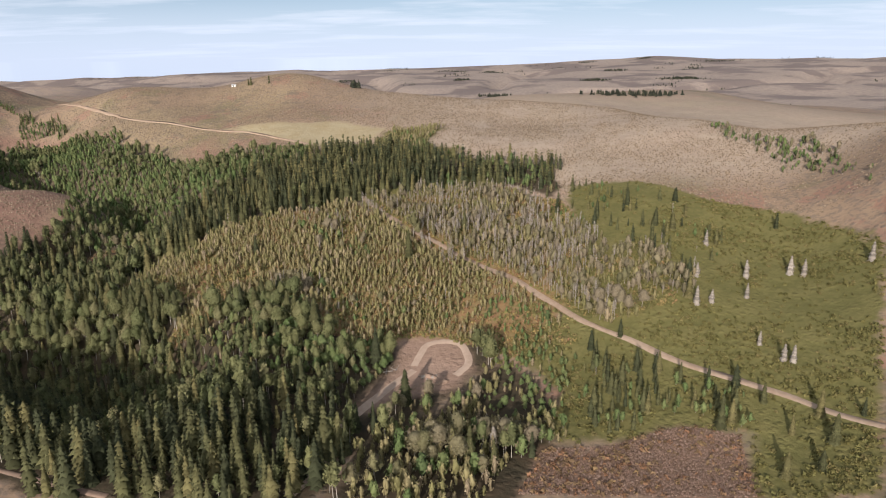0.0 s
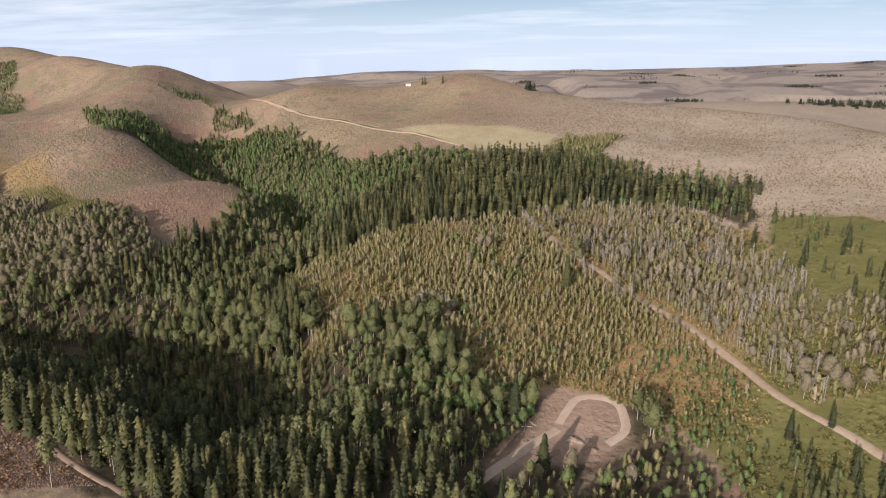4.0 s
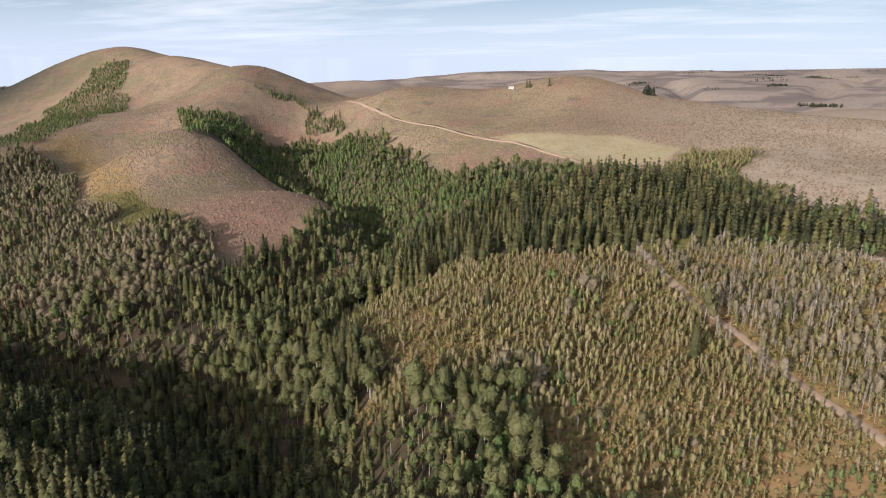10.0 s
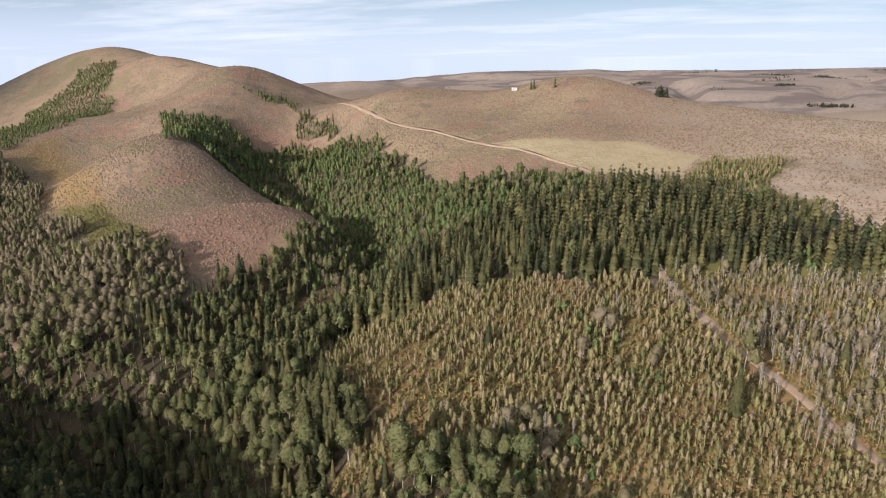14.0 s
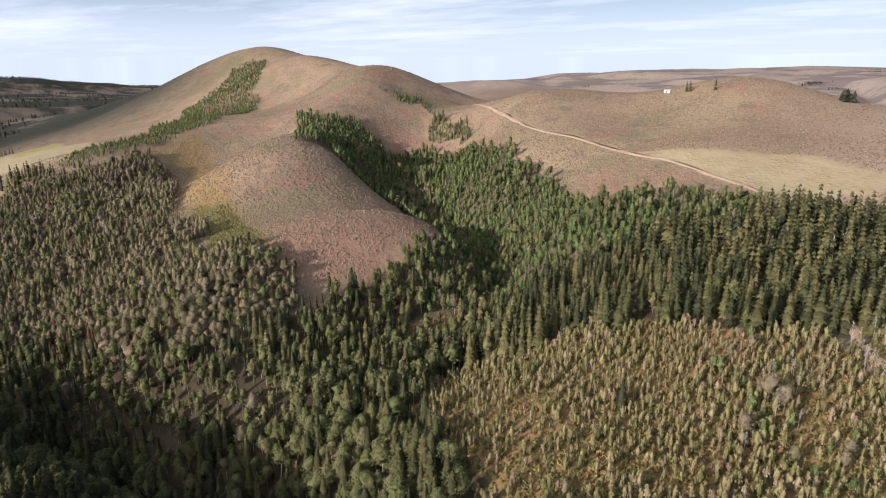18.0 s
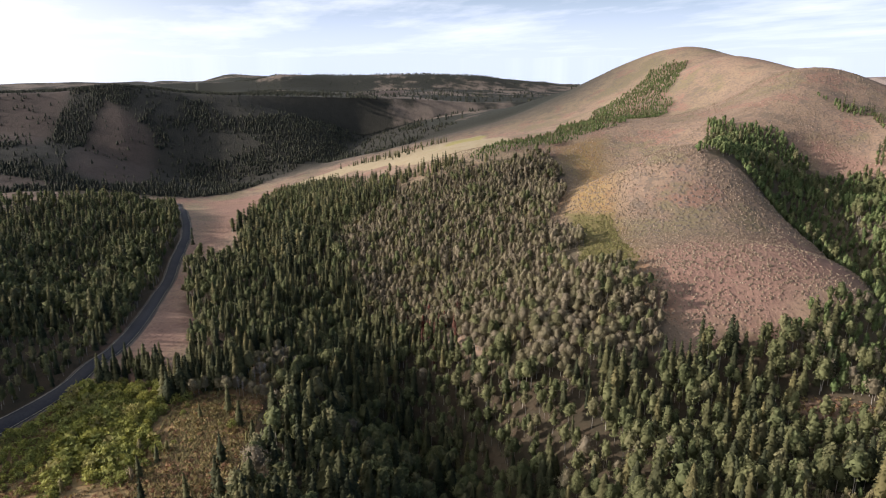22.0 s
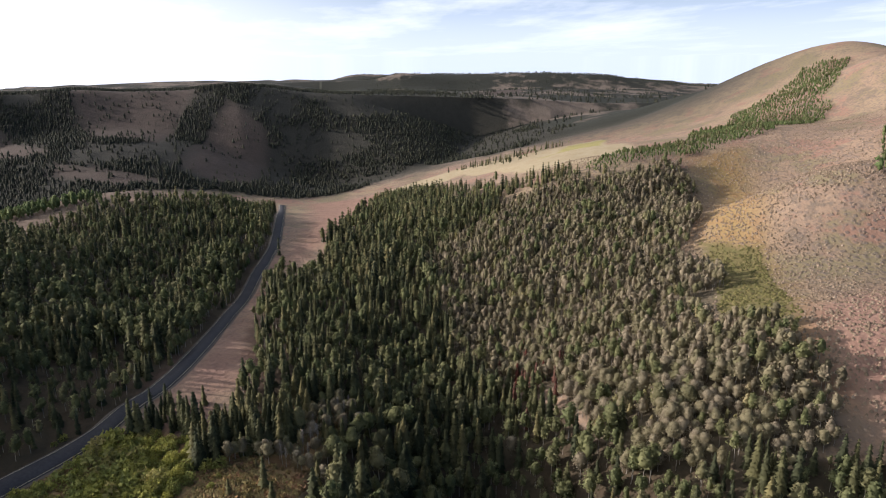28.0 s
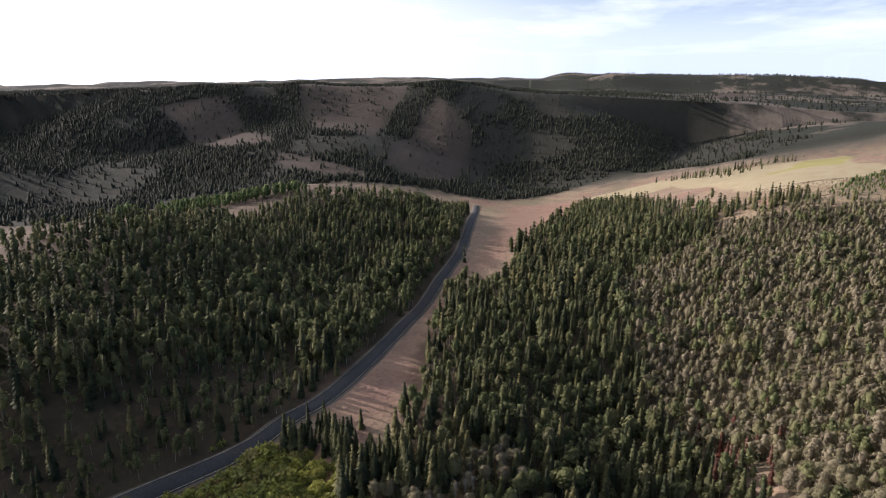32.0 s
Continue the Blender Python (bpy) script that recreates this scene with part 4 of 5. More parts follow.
def aspen_shape(tall, wide, bare, lobes, tufts, size, limbs, sides=5, core=0.74, hollow=0.72):
    """A pale slender trunk with limbs under an upright, uneven crown of small leaf tufts."""
    lean, bow = rng.normal(0, 0.025, 2) * tall, rng.normal(0, 0.02, 2) * tall

    def axis(t):
        return np.stack([lean[0] * t + bow[0] * np.sin(3 * t), lean[1] * t + bow[1] * np.sin(3 * t), tall * t], -1)

    path = [axis(np.float64(t)) - (0, 0, 0.4 * (t == 0)) for t in ((0, 0.35, 0.7, 0.95) if sides > 3 else (0, 0.8))]
    wood = [stem(path, 0.011 * tall + 0.03, 0.02, sides)]
    for i in range(limbs if sides > 3 else 0):
        t = bare * 0.8 + (0.85 - bare) * (i + rng.uniform(0.1, 0.9)) / limbs
        w, out = i * 2.4, wide * rng.uniform(0.4, 0.75)
        base = axis(np.float64(t))
        wood.append(stem([base, base + (out * 0.6 * math.cos(w), out * 0.6 * math.sin(w), out * 0.5), base + (out * math.cos(w), out * math.sin(w), out * 1.2)], 0.05, 0.012, 3))
    near_by = sides > 3
    return join(wood), crown_of(axis, bare, wide, lobes, tufts, size, core, 0.42, 7 if near_by else 4, 9 if near_by else 5, 1.0, 0.65, hollow)


def slim_shape(tall, wide, bare, tufts, size, limbs, sides=5, core=0.7):
    """A young or drying aspen: a slim feathery column of upright sprays round a pale stem."""
    lean = rng.normal(0, 0.03, 2) * tall

    def axis(t):
        return np.stack([lean[0] * t, lean[1] * t, tall * t], -1)

    wood = [stem([axis(np.float64(t)) - (0, 0, 0.4 * (t == 0)) for t in ((0, 0.5, 0.97) if sides > 3 or bare > 0.2 else (0, 0.5))], 0.012 * tall + 0.02 * (bare > 0.2), 0.02, sides)]
    for i in range(limbs):
        t = bare + (0.85 - bare) * (i + rng.uniform(0.1, 0.9)) / limbs
        w, out = i * 2.4, wide * rng.uniform(0.5, 0.9)
        base = axis(np.float64(t))
        wood.append(stem([base, base + (out * math.cos(w), out * math.sin(w), out * 1.6)], 0.035, 0.012, 3))
    near_by = sides > 3
    return join(wood), crown_of(axis, bare, wide, 5, tufts, size, core, 0.45, 5 if near_by else 3, 7 if near_by else 4, 1.3, 0.45, 0.8 if core else 0.3)


def spruce_shape(tall, wide, tiers, boughs, tufts, size, sides=5, bare=0.05, heart=True):
    """A straight trunk inside tiers of drooping boughs, ragged and uneven, with needle tufts at their ends."""
    wood = stem([(0, 0, -0.4), (0, 0, tall * 0.5), (0, 0, tall)] if sides > 3 else [(0, 0, -0.4), (0, 0, tall * 0.7)], 0.012 * tall + 0.05, 0.015, sides)
    pieces, tips = [], []
    lop, side, taper = rng.uniform(0, 0.22), rng.uniform(0, 6.283), rng.uniform(0.5, 0.85)
    for i in range(tiers):
        t = (i + rng.uniform(-0.2, 0.2)) / tiers
        z = tall * (bare + (0.985 - bare) * max(t, 0.0) ** 0.92)
        r = wide * (1 - t) ** taper * rng.uniform(0.76, 1.1) + 0.1
        turn, v = rng.uniform(0, 6.283), [(0, 0, z + r * 0.55 + tall * 0.035)]
        for j in range(2 * boughs):
            w = turn + math.pi * j / boughs + rng.uniform(-0.12, 0.12)
            k = (rng.uniform(0.8, 1.2) if j % 2 == 0 else rng.uniform(0.5, 0.78)) * (1 + lop * math.cos(w - side))
            v.append((r * k * math.cos(w), r * k * math.sin(w), z - r * (0.5 if j % 2 == 0 else 0.3) + rng.uniform(-0.12, 0.12)))
            if j % 2 == 0:
                tips.append((*v[-1], w, r))
        m = 2 * boughs
        pieces.append((np.array(v, float), np.array([(0, 1 + j, 1 + (j + 1) % m) for j in range(m)])))
    tips = np.array(tips)
    k = rng.integers(0, len(tips), tufts)
    along = rng.uniform(0.35, 1.08, tufts)
    w = tips[k, 3] + rng.normal(0, 0.2, tufts)
    r = np.hypot(tips[k, 0], tips[k, 1]) * along
    c = np.stack([r * np.cos(w), r * np.sin(w), tips[k, 2] + (1 - along) * tips[k, 4] * 0.75 + rng.normal(0, 0.08, tufts)], 1)
    pieces.append(facing_tufts(c, np.stack([np.cos(w) * 0.7, np.sin(w) * 0.7, np.full(tufts, 0.8)], 1), size, 1.0, 0.5))
    return wood, join(pieces)


def bush_shape(tall, wide, clumps, size):
    d = rng.normal(size=(clumps, 3))
    d /= np.linalg.norm(d, axis=1)[:, None]
    d[:, 2] = np.abs(d[:, 2])
    pts = d * rng.uniform(0.5, 1.05, clumps)[:, None] * (wide, wide, tall)
    wood = join([stem([(0, 0, -0.2), (wide * 0.3 * math.cos(w), wide * 0.3 * math.sin(w), tall * 0.7)], 0.04, 0.01, 3) for w in (0.3, 2.2, 4.5)])
    return wood, leaf_tufts(pts, size)


# kind: name, label, category, bark, shapes near, farther and farthest (height at scale 1 about 8 m for trees)
def three(make, near, far, thin, n=6):
    return [make(*near) for _ in range(n)], [make(*far) for _ in range(n)], [make(*thin) for _ in range(n)]


def w_(lo, hi):
    return rng.uniform(lo, hi)


KINDS = {
    "spruce": ("spruce_tree", "dark green spruce with ragged drooping boughs", "tree", BROWN_BARK, *three(
        lambda *a: spruce_shape(10, w_(1.3, 2.3), *a), (19, 9, 420, 0.18), (11, 6, 84, 0.26, 3), (7, 5, 24, 0.36, 3), 10)),
    "aspen": ("aspen_tree", "green aspen with a pale trunk and rounded crown", "tree", BARK, *three(
        lambda *a: aspen_shape(8, w_(1.5, 2.3), w_(0.3, 0.52), *a), (10, 520, 0.17, 9), (6, 110, 0.29, 0, 3), (4, 44, 0.4, 0, 3), 9)),
    "olive": ("young_aspen_tree", "small olive-green aspen with drying leaves and pale stem", "tree", BARK, *three(
        lambda *a: slim_shape(4.4, w_(0.85, 1.35), 0.08, *a), (260, 0.15, 5), (62, 0.24, 0, 3), (34, 0.34, 0, 3), 10)),
    "grey": ("dry_aspen_tree", "aspen with thin grey-brown withered leaves and white trunk", "tree", BARK, *three(
        lambda *a: aspen_shape(6.5, w_(1.7, 2.5), w_(0.22, 0.42), *a), (8, 400, 0.15, 8, 5, 0.7, 0.7), (5, 84, 0.25, 0, 3, 0.7, 0.7), (4, 38, 0.34, 0, 3, 0.7, 0.7), 9)),
    "lime": ("green_aspen_tree", "leafy green young aspen with a full crown", "tree", BARK, *three(
        lambda *a: aspen_shape(4.8, w_(1.2, 1.7), w_(0.08, 0.2), *a), (9, 460, 0.15, 9), (5, 90, 0.25, 0, 3), (4, 40, 0.34, 0, 3), 8)),
    "fade": ("bare_aspen_tree", "leafless aspen with whitish stem and twigs", "tree", BARK, *three(
        lambda *a: slim_shape(7, w_(0.6, 0.95), 0.45, *a), (150, 0.11, 12, 5, 0), (60, 0.17, 3, 3, 0), (30, 0.25, 0, 3, 0), 6)),
    "red": ("dead_spruce_tree", "standing dead spruce with rust-red needles", "tree", GREY_BARK, *three(
        lambda *a: spruce_shape(9, 1.4, *a), (10, 5, 120, 0.16), (7, 4, 20, 0.25, 3), (5, 4, 0, 0.3, 3), 4)),
    "ghost": ("dead_grey_spruce_tree", "dead grey spruce with bare drooping boughs", "tree", GREY_BARK, *three(
        lambda *a: spruce_shape(7, w_(1.3, 1.8), *a), (13, 6, 130, 0.13), (8, 5, 20, 0.25, 3), (5, 4, 0, 0.3, 3), 4)),
    "shrub": ("shrub", "yellow-green leafy shrub on the dry bench", "shrub", BROWN_BARK, *three(
        lambda *a: bush_shape(2.4, 1.7, *a), (420, 0.17), (120, 0.3), (60, 0.4), 5)),
}

# what grows where, first match counts: zone, share of spots taken, kinds and weights, least and greatest size
GROWS = [
    ("t_palegrove", 1.0, {"grey": 7, "fade": 2.5, "spruce": 0.9}, 0.65, 1.0),
    ("t_tanopen", 0.13, {"shrub": 3, "spruce": 3, "olive": 2}, 0.4, 0.85),
    ("t_thicket", 1.0, {"shrub": 12, "lime": 0.5, "olive": 0.8, "grey": 0.3, "spruce": 0.5}, 0.6, 1.35),
    ("t_roadside", 0.8, {"spruce": 4, "aspen": 1, "shrub": 3}, 0.45, 0.8),
    ("t_roadaspen", 0.85, {"lime": 3, "aspen": 6, "spruce": 3}, 0.7, 1.25),
    ("t_vergeend", 0.8, {"spruce": 6, "olive": 1, "aspen": 1}, 0.7, 1.2),
    ("t_drygroup", 0.9, {"grey": 6, "fade": 1, "spruce": 1}, 0.55, 1.0),
    ("t_brush2", 1.0, {"shrub": 9, "spruce": 0.7, "olive": 1}, 0.7, 1.5),
    ("t_brush", 0.6, {"shrub": 9, "olive": 2, "grey": 0.8, "spruce": 0.5}, 0.45, 1.2),
    ("t_tan", 0.3, {"grey": 2, "shrub": 3, "olive": 3, "spruce": 2}, 0.4, 0.85),
    ("t_ridgegreen", 0.95, {"lime": 1}, 0.8, 1.5),
    ("t_flankrow", 0.16, {"spruce": 3, "lime": 1}, 0.4, 0.7),
    ("t_flanktop", 0.6, {"spruce": 3, "lime": 1, "grey": 1}, 0.5, 0.9),
    ("t_farstrip", 0.7, {"lime": 4, "grey": 2, "spruce": 0.8}, 0.4, 0.8),
    ("t_greenedge", 0.24, {"lime": 3, "spruce": 3, "fade": 1, "grey": 1}, 0.35, 0.75),
    ("t_clump", 0.75, {"spruce": 2.0, "fade": 1.5, "grey": 4, "olive": 5}, 0.5, 0.9),
    ("t_trailcon", 0.5, {"lime": 4, "spruce": 3, "aspen": 1}, 0.4, 0.9),
    ("t_beltaspen", 1.05, {"lime": 6, "aspen": 2, "grey": 1.5, "spruce": 0.6}, 0.6, 1.1),
    ("t_gap", 0.8, {"lime": 6, "olive": 4}, 0.3, 0.62),
    ("t_knoll", 1.0, {"lime": 6, "aspen": 2, "grey": 2.5}, 0.6, 1.1),
    ("t_belt", 0.82, {"spruce": 9, "aspen": 0.9, "fade": 0.6}, 0.62, 1.2),
    ("t_belt2", 0.9, {"spruce": 6, "lime": 3, "fade": 0.5}, 0.6, 1.1),
    ("t_gully", 1.0, {"lime": 8, "aspen": 2, "grey": 0.6}, 0.6, 1.2),
    ("t_upper", 1.0, {"olive": 5, "lime": 1.2}, 0.35, 0.75),
    ("t_dead", 1.0, {"fade": 7, "grey": 1.5, "olive": 7}, 0.45, 0.95),
    ("t_bench", 1.0, {"olive": 11, "lime": 0.5, "grey": 0.4, "fade": 0.9}, 0.36, 0.88),
    ("t_benchb", 1.0, {"olive": 11, "lime": 0.7, "grey": 0.5, "fade": 0.9}, 0.36, 0.88),
    ("t_greenlow", 1.0, {"lime": 5, "olive": 2, "aspen": 2.5, "spruce": 1.6}, 0.5, 1.05),
    ("t_low", 1.0, {"olive": 10, "lime": 1.4, "grey": 1.0, "aspen": 0.5, "spruce": 0.6}, 0.55, 1.2),
    ("t_grey", 1.25, {"grey": 9, "aspen": 1.2, "olive": 2.5, "spruce": 0.25}, 0.6, 1.05),
    ("t_conleft", 1.0, {"spruce": 6, "aspen": 4.5, "lime": 0.6}, 0.55, 1.15),
    ("t_roadr", 1.0, {"spruce": 7, "aspen": 4.5}, 0.55, 1.15),
    ("t_valley", 1.0, {"spruce": 5.5, "aspen": 6, "grey": 0.6}, 0.55, 1.25),
    ("t_lowleft", 1.0, {"spruce": 5.5, "aspen": 5, "grey": 0.4}, 0.6, 1.3),
    ("t_bottom", 0.88, {"spruce": 7, "aspen": 3}, 0.6, 1.35),
    ("t_west", 0.92, {"spruce": 6, "aspen": 5.5, "grey": 1.2}, 0.5, 1.1),
    ("t_west2", 0.92, {"spruce": 6, "aspen": 5.5, "grey": 1.2}, 0.45, 1.0),
    ("t_strip", 0.9, {"lime": 5, "aspen": 1, "grey": 0.6}, 0.32, 0.62),
    ("t_strip2", 0.95, {"lime": 3, "spruce": 1.2}, 0.4, 0.75),
    ("t_fill", 0.9, {"spruce": 4, "aspen": 4, "grey": 1, "olive": 1}, 0.75, 1.4),
]
FINEST = {"t_thicket", "t_bench", "t_benchb", "t_dead", "t_brush", "t_brush2", "t_upper"}
FINE = {"t_palegrove", "t_tanopen", "t_beltaspen", "t_gap", "t_roadside", "t_tan", "t_drygroup", "t_low", "t_grey", "t_gully", "t_vergeend", "t_greenlow", "t_strip", "t_strip2", "t_knoll", "t_clump", "t_trailcon"}
MIXING = {"t_conleft", "t_valley", "t_lowleft", "t_bottom", "t_west", "t_roadr", "t_fill", "t_greenlow", "t_knoll", "t_low", "t_roadaspen"}
PLANTS = {k: [] for k in KINDS}


def plant(step_m, zones):
    """Fill the zones with trees, spots step_m apart, jittered, with gaps."""
    x, y = np.meshgrid(np.arange(-720, 240, step_m), np.arange(-60, 620, step_m))
    x = x.ravel() + rng.uniform(-0.45, 0.45, x.size) * step_m
    y = y.ravel() + rng.uniform(-0.45, 0.45, y.size) * step_m
    clear = reach(x, y, PLAN["l_trail"]) > np.where(y > 215, 2.0, 2.6)
    clear &= np.minimum.reduce([reach(x, y, PLAN[k]) for k in ("l_trailup", "l_ring", "l_mouth", "l_forka", "l_forkb", "l_hill")]) > 1.9
    clear &= reach(x, y, ROAD) > 3.5
    clear &= np.hypot(x - PLAN["p_lone"][0][0], y - PLAN["p_lone"][0][1]) > 3.5
    for k in ("g_loop", "g_vergea", "g_vergeb", "g_rust", "g_brownpatch", "g_fork"):
        clear &= ~inside(x, y, PLAN[k]) | inside(x, y, PLAN["t_vergeend"])
    clear &= reach(x, y, PLAN["g_loop"], True) > 1.6
    x, y = x[clear], y[clear]
    luck, gap, pick = rng.uniform(size=x.size), rolling(x, y, 15, 21), rng.uniform(size=x.size)
    # ragged outer edges, and wide drifts where one wood passes into the next
    ex, ey = (v + (rolling(x, y, 17, k) - 0.5) * 12 + (rolling(x, y, 7, k + 2) - 0.5) * 7 for v, k in ((x, 81), (y, 82)))
    jx, jy = (v + (rolling(x, y, 38, k) - 0.5) * 44 + rng.normal(0, 3.5, x.size) for v, k in ((ex, 85), (ey, 86)))
    first, drift_to = np.full(x.size, -1), np.full(x.size, -1)
    for i in range(len(GROWS) - 1, -1, -1):
        first[inside(ex, ey, PLAN[GROWS[i][0]])] = i
        drift_to[inside(jx, jy, PLAN[GROWS[i][0]])] = i
    mixing = np.array([g[0] in MIXING for g in GROWS] + [False])
    zone_at = np.where(mixing[first] & mixing[drift_to], drift_to, first)
    clumps = np.clip(0.6 * rolling(x, y, 8, 23) + 0.6 * rolling(x, y, 19, 24), 0, 1)
    growth = 0.62 + 0.75 * (0.5 * rolling(x, y, 24, 25) + 0.5 * rolling(x, y, 9, 26))
    for number, (zone, share, kinds, lo, hi) in enumerate(GROWS):
        here = zone_at == number
        if zone not in zones:
            continue
        dense = np.clip(1.9 * clumps - 0.15, 0.2, 1.0) if zone in FINEST else np.clip(0.62 + 1.1 * gap, 0, 1.25)
        grow = np.nonzero(here & (luck < share * dense))[0]
        names, weights = list(kinds), np.cumsum(list(kinds.values()))
        drift = np.clip(0.66 * pick[grow] + 0.34 * np.clip(1.6 * rolling(x[grow], y[grow], 15, 33) - 0.3, 0, 1), 0, 0.999)
        for i, w in zip(grow, np.searchsorted(weights / weights[-1], drift)):
            PLANTS[names[min(w, len(names) - 1)]].append((x[i], y[i], growth[i] * rng.uniform(lo, hi)))


plant(3.1, {g[0] for g in GROWS} - FINE - FINEST)
plant(2.35, FINE)
plant(1.66, FINEST)
BENCH_RIM = [(-165, 92), (-200, 90), (-224, 100), (-250, 112)]
for trees in PLANTS.values():   # the trees down in the ravine stay small
    for i, (x, y, s) in enumerate(trees):
        d = float(reach(x, y, HOLLOWS[0][0]))
        if d < 24:
            trees[i] = (x, y, s * 0.93)
        elif -30 < x < 14 and 145 < y < 176:   # kept low before the clearing
            trees[i] = (x, y, s * 0.72)
        elif y < 110 and float(reach(x, y, BENCH_RIM)) < 26:   # low growth south of the brushy bench and the road
            trees[i] = (x, y, s * 0.7)
for x, y in PLAN["p_con"]:
    PLANTS["spruce"].append((x, y, rng.uniform(0.45, 0.8)))
for x, y in PLAN["p_house"][:2] + PLAN["p_house"][3:]:
    PLANTS["spruce"].append((x, y, 0.68))
for (x, y), s in zip(PLAN["p_lone"], (1.15, 0.85, 0.9)):
    PLANTS["spruce"].append((x, y, s))
for x, y in PLAN["p_dead"]:
    PLANTS["ghost"].append((x, y, rng.uniform(0.6, 0.95)))
for i in range(96):   # tall spruces along the ravine's sunny rim
    k = rng.uniform(0, 3)
    (x1, y1), (x2, y2) = ((-166, 151), (-146, 150), (-120, 147), (-96, 138))[int(k):int(k) + 2]
    PLANTS["spruce"].append((x1 + (x2 - x1) * (k % 1) + rng.normal(0, 2), y1 + (y2 - y1) * (k % 1) + rng.normal(0, 3.5), rng.uniform(1.05, 1.55)))
for i in range(26):
    PLANTS["red"].append((-262 + rng.normal(0, 9), 224 + rng.normal(0, 6), rng.uniform(0.6, 0.95)))

HEART = [(10, 165), (-60, 215), (-130, 230), (-190, 205), (-235, 165)]   # the stretch of plan that is seen from nearest
SINGLES = {"spruce": 300, "aspen": 300, "olive": 300, "grey": 280, "fade": 120, "lime": 200, "red": 26, "shrub": 70, "ghost": 40}


def part(name, me, parent):
    ob = new(name, me)
    ob.parent = parent
    return ob


for kind, (name, label, category, bark, near, far, thin) in KINDS.items():
    spots = np.array(PLANTS[kind])
    alone = np.minimum.reduce([np.hypot(spots[:, 0] - x, spots[:, 1] - y) for x, y in PLAN["p_lone"] + PLAN["p_con"] + PLAN["p_dead"]]) < 0.1
    spots = spots[np.argsort(reach(spots[:, 0], spots[:, 1], HEART) - 900 * alone)]
    z = height(spots[:, 0], spots[:, 1])
    models = []
    for (wv, wf), (lv, lf) in near:
        top = tagged(new(name), label, category, name.replace("_", " ") + "s on the slopes")
        part("trunk", mesh_of(name + "_trunk", wv, wf, bark, smooth=True), top)
        part("crown", mesh_of(name + "_crown", lv, lf, LEAF[kind], np.full(len(lv), 0.0)), top)
        models.append(top)
    count = min(SINGLES[kind], len(spots))
    for i in range(count):
        x, y, s = spots[i]
        m = Matrix.LocRotScale((S * x, S * y, S * z[i]), Euler((0, 0, rng.uniform(0, 6.28))), (s * rng.uniform(0.9, 1.1), s * rng.uniform(0.9, 1.1), s))
        if i < len(models):
            models[i].matrix_basis = m
        else:
            top = models[i % len(models)]
            made = copy_thing(top, Matrix.Identity(4))
            made.matrix_basis = m
    rest, rz = spots[count:], z[count:]
    if len(rest):
        for what, sel, mat in (("trunks", 0, bark), ("crowns", 1, LEAF[kind])):
            vs, fs, ts, k = [], [], [], 0
            off = reach(rest[:, 0], rest[:, 1], HEART) > (170 if kind == "lime" else 105)
            for j, shape in enumerate(far + thin):
                mine = np.nonzero(off == (j >= len(far)))[0][j % len(far)::len(far)]
                if not len(mine):
                    continue
                v, f = shape[sel]
                local = np.random.default_rng(j + 5)
                a, s = local.uniform(0, 6.283, len(mine)), rest[mine, 2]
                c, sn = np.cos(a)[:, None] * s[:, None], np.sin(a)[:, None] * s[:, None]
                X = v[None, :, 0] * c - v[None, :, 1] * sn + rest[mine, 0][:, None]
                Y = v[None, :, 0] * sn + v[None, :, 1] * c + rest[mine, 1][:, None]
                Zc = v[None, :, 2] * s[:, None] + rz[mine][:, None]
                vs.append(np.stack([X, Y, Zc], -1).reshape(-1, 3))
                fs.append((f[None] + (np.arange(len(mine)) * len(v))[:, None, None]).reshape(-1, f.shape[1]) + k)
                ts.append(np.repeat(local.uniform(0, 1, len(mine)), len(v)))
                k += len(mine) * len(v)
            me = mesh_of(name + "_" + what, np.concatenate(vs), np.concatenate(fs), mat, np.concatenate(ts))
            if what == "trunks":
                wood = tagged(new("far_" + name + "s", me), "many " + label.replace("a pale trunk", "pale trunks") + ", massed on the slopes", "trees", kind="stuff")
            else:
                tagged(part("crowns", me, wood), kind="stuff")


# ---- low cover: sagebrush, rusty brush and green scrub, too many to count ----
def tuft(n, wide, tall, size):
    d = rng.normal(size=(n, 3))
    d /= np.linalg.norm(d, axis=1)[:, None]
    d[:, 2] = np.abs(d[:, 2])
    return leaf_tufts(d * (wide, wide, tall) * rng.uniform(0.5, 1.0, n)[:, None], size)


def carpet(name, label, category, mat, x, y, shapes, lo, hi):
    """Plants joined into one mesh, set on the land."""
    vs, fs, ts, k = [], [], [], 0
    z = height(x, y)
    for j, (v, f) in enumerate(shapes):
        mine = np.arange(j, len(x), len(shapes))
        a, s = rng.uniform(0, 6.283, len(mine)), rng.uniform(lo, hi, len(mine))
        c, sn = (np.cos(a) * s)[:, None], (np.sin(a) * s)[:, None]
        vs.append(np.stack([v[None, :, 0] * c - v[None, :, 1] * sn + x[mine][:, None], v[None, :, 0] * sn + v[None, :, 1] * c + y[mine][:, None], v[None, :, 2] * s[:, None] + z[mine][:, None]], -1).reshape(-1, 3))
        fs.append((f[None] + (np.arange(len(mine)) * len(v))[:, None, None]).reshape(-1, f.shape[1]) + k)
        ts.append(np.repeat(rng.uniform(0, 1, len(mine)), len(v)))
        k += len(mine) * len(v)
    return tagged(new(name, mesh_of(name, np.concatenate(vs), np.concatenate(fs), mat, np.concatenate(ts))), label, category, kind="stuff")


def strewn(n, x0, x1, y0, y1):
    return rng.uniform(x0, x1, n), rng.uniform(y0, y1, n)


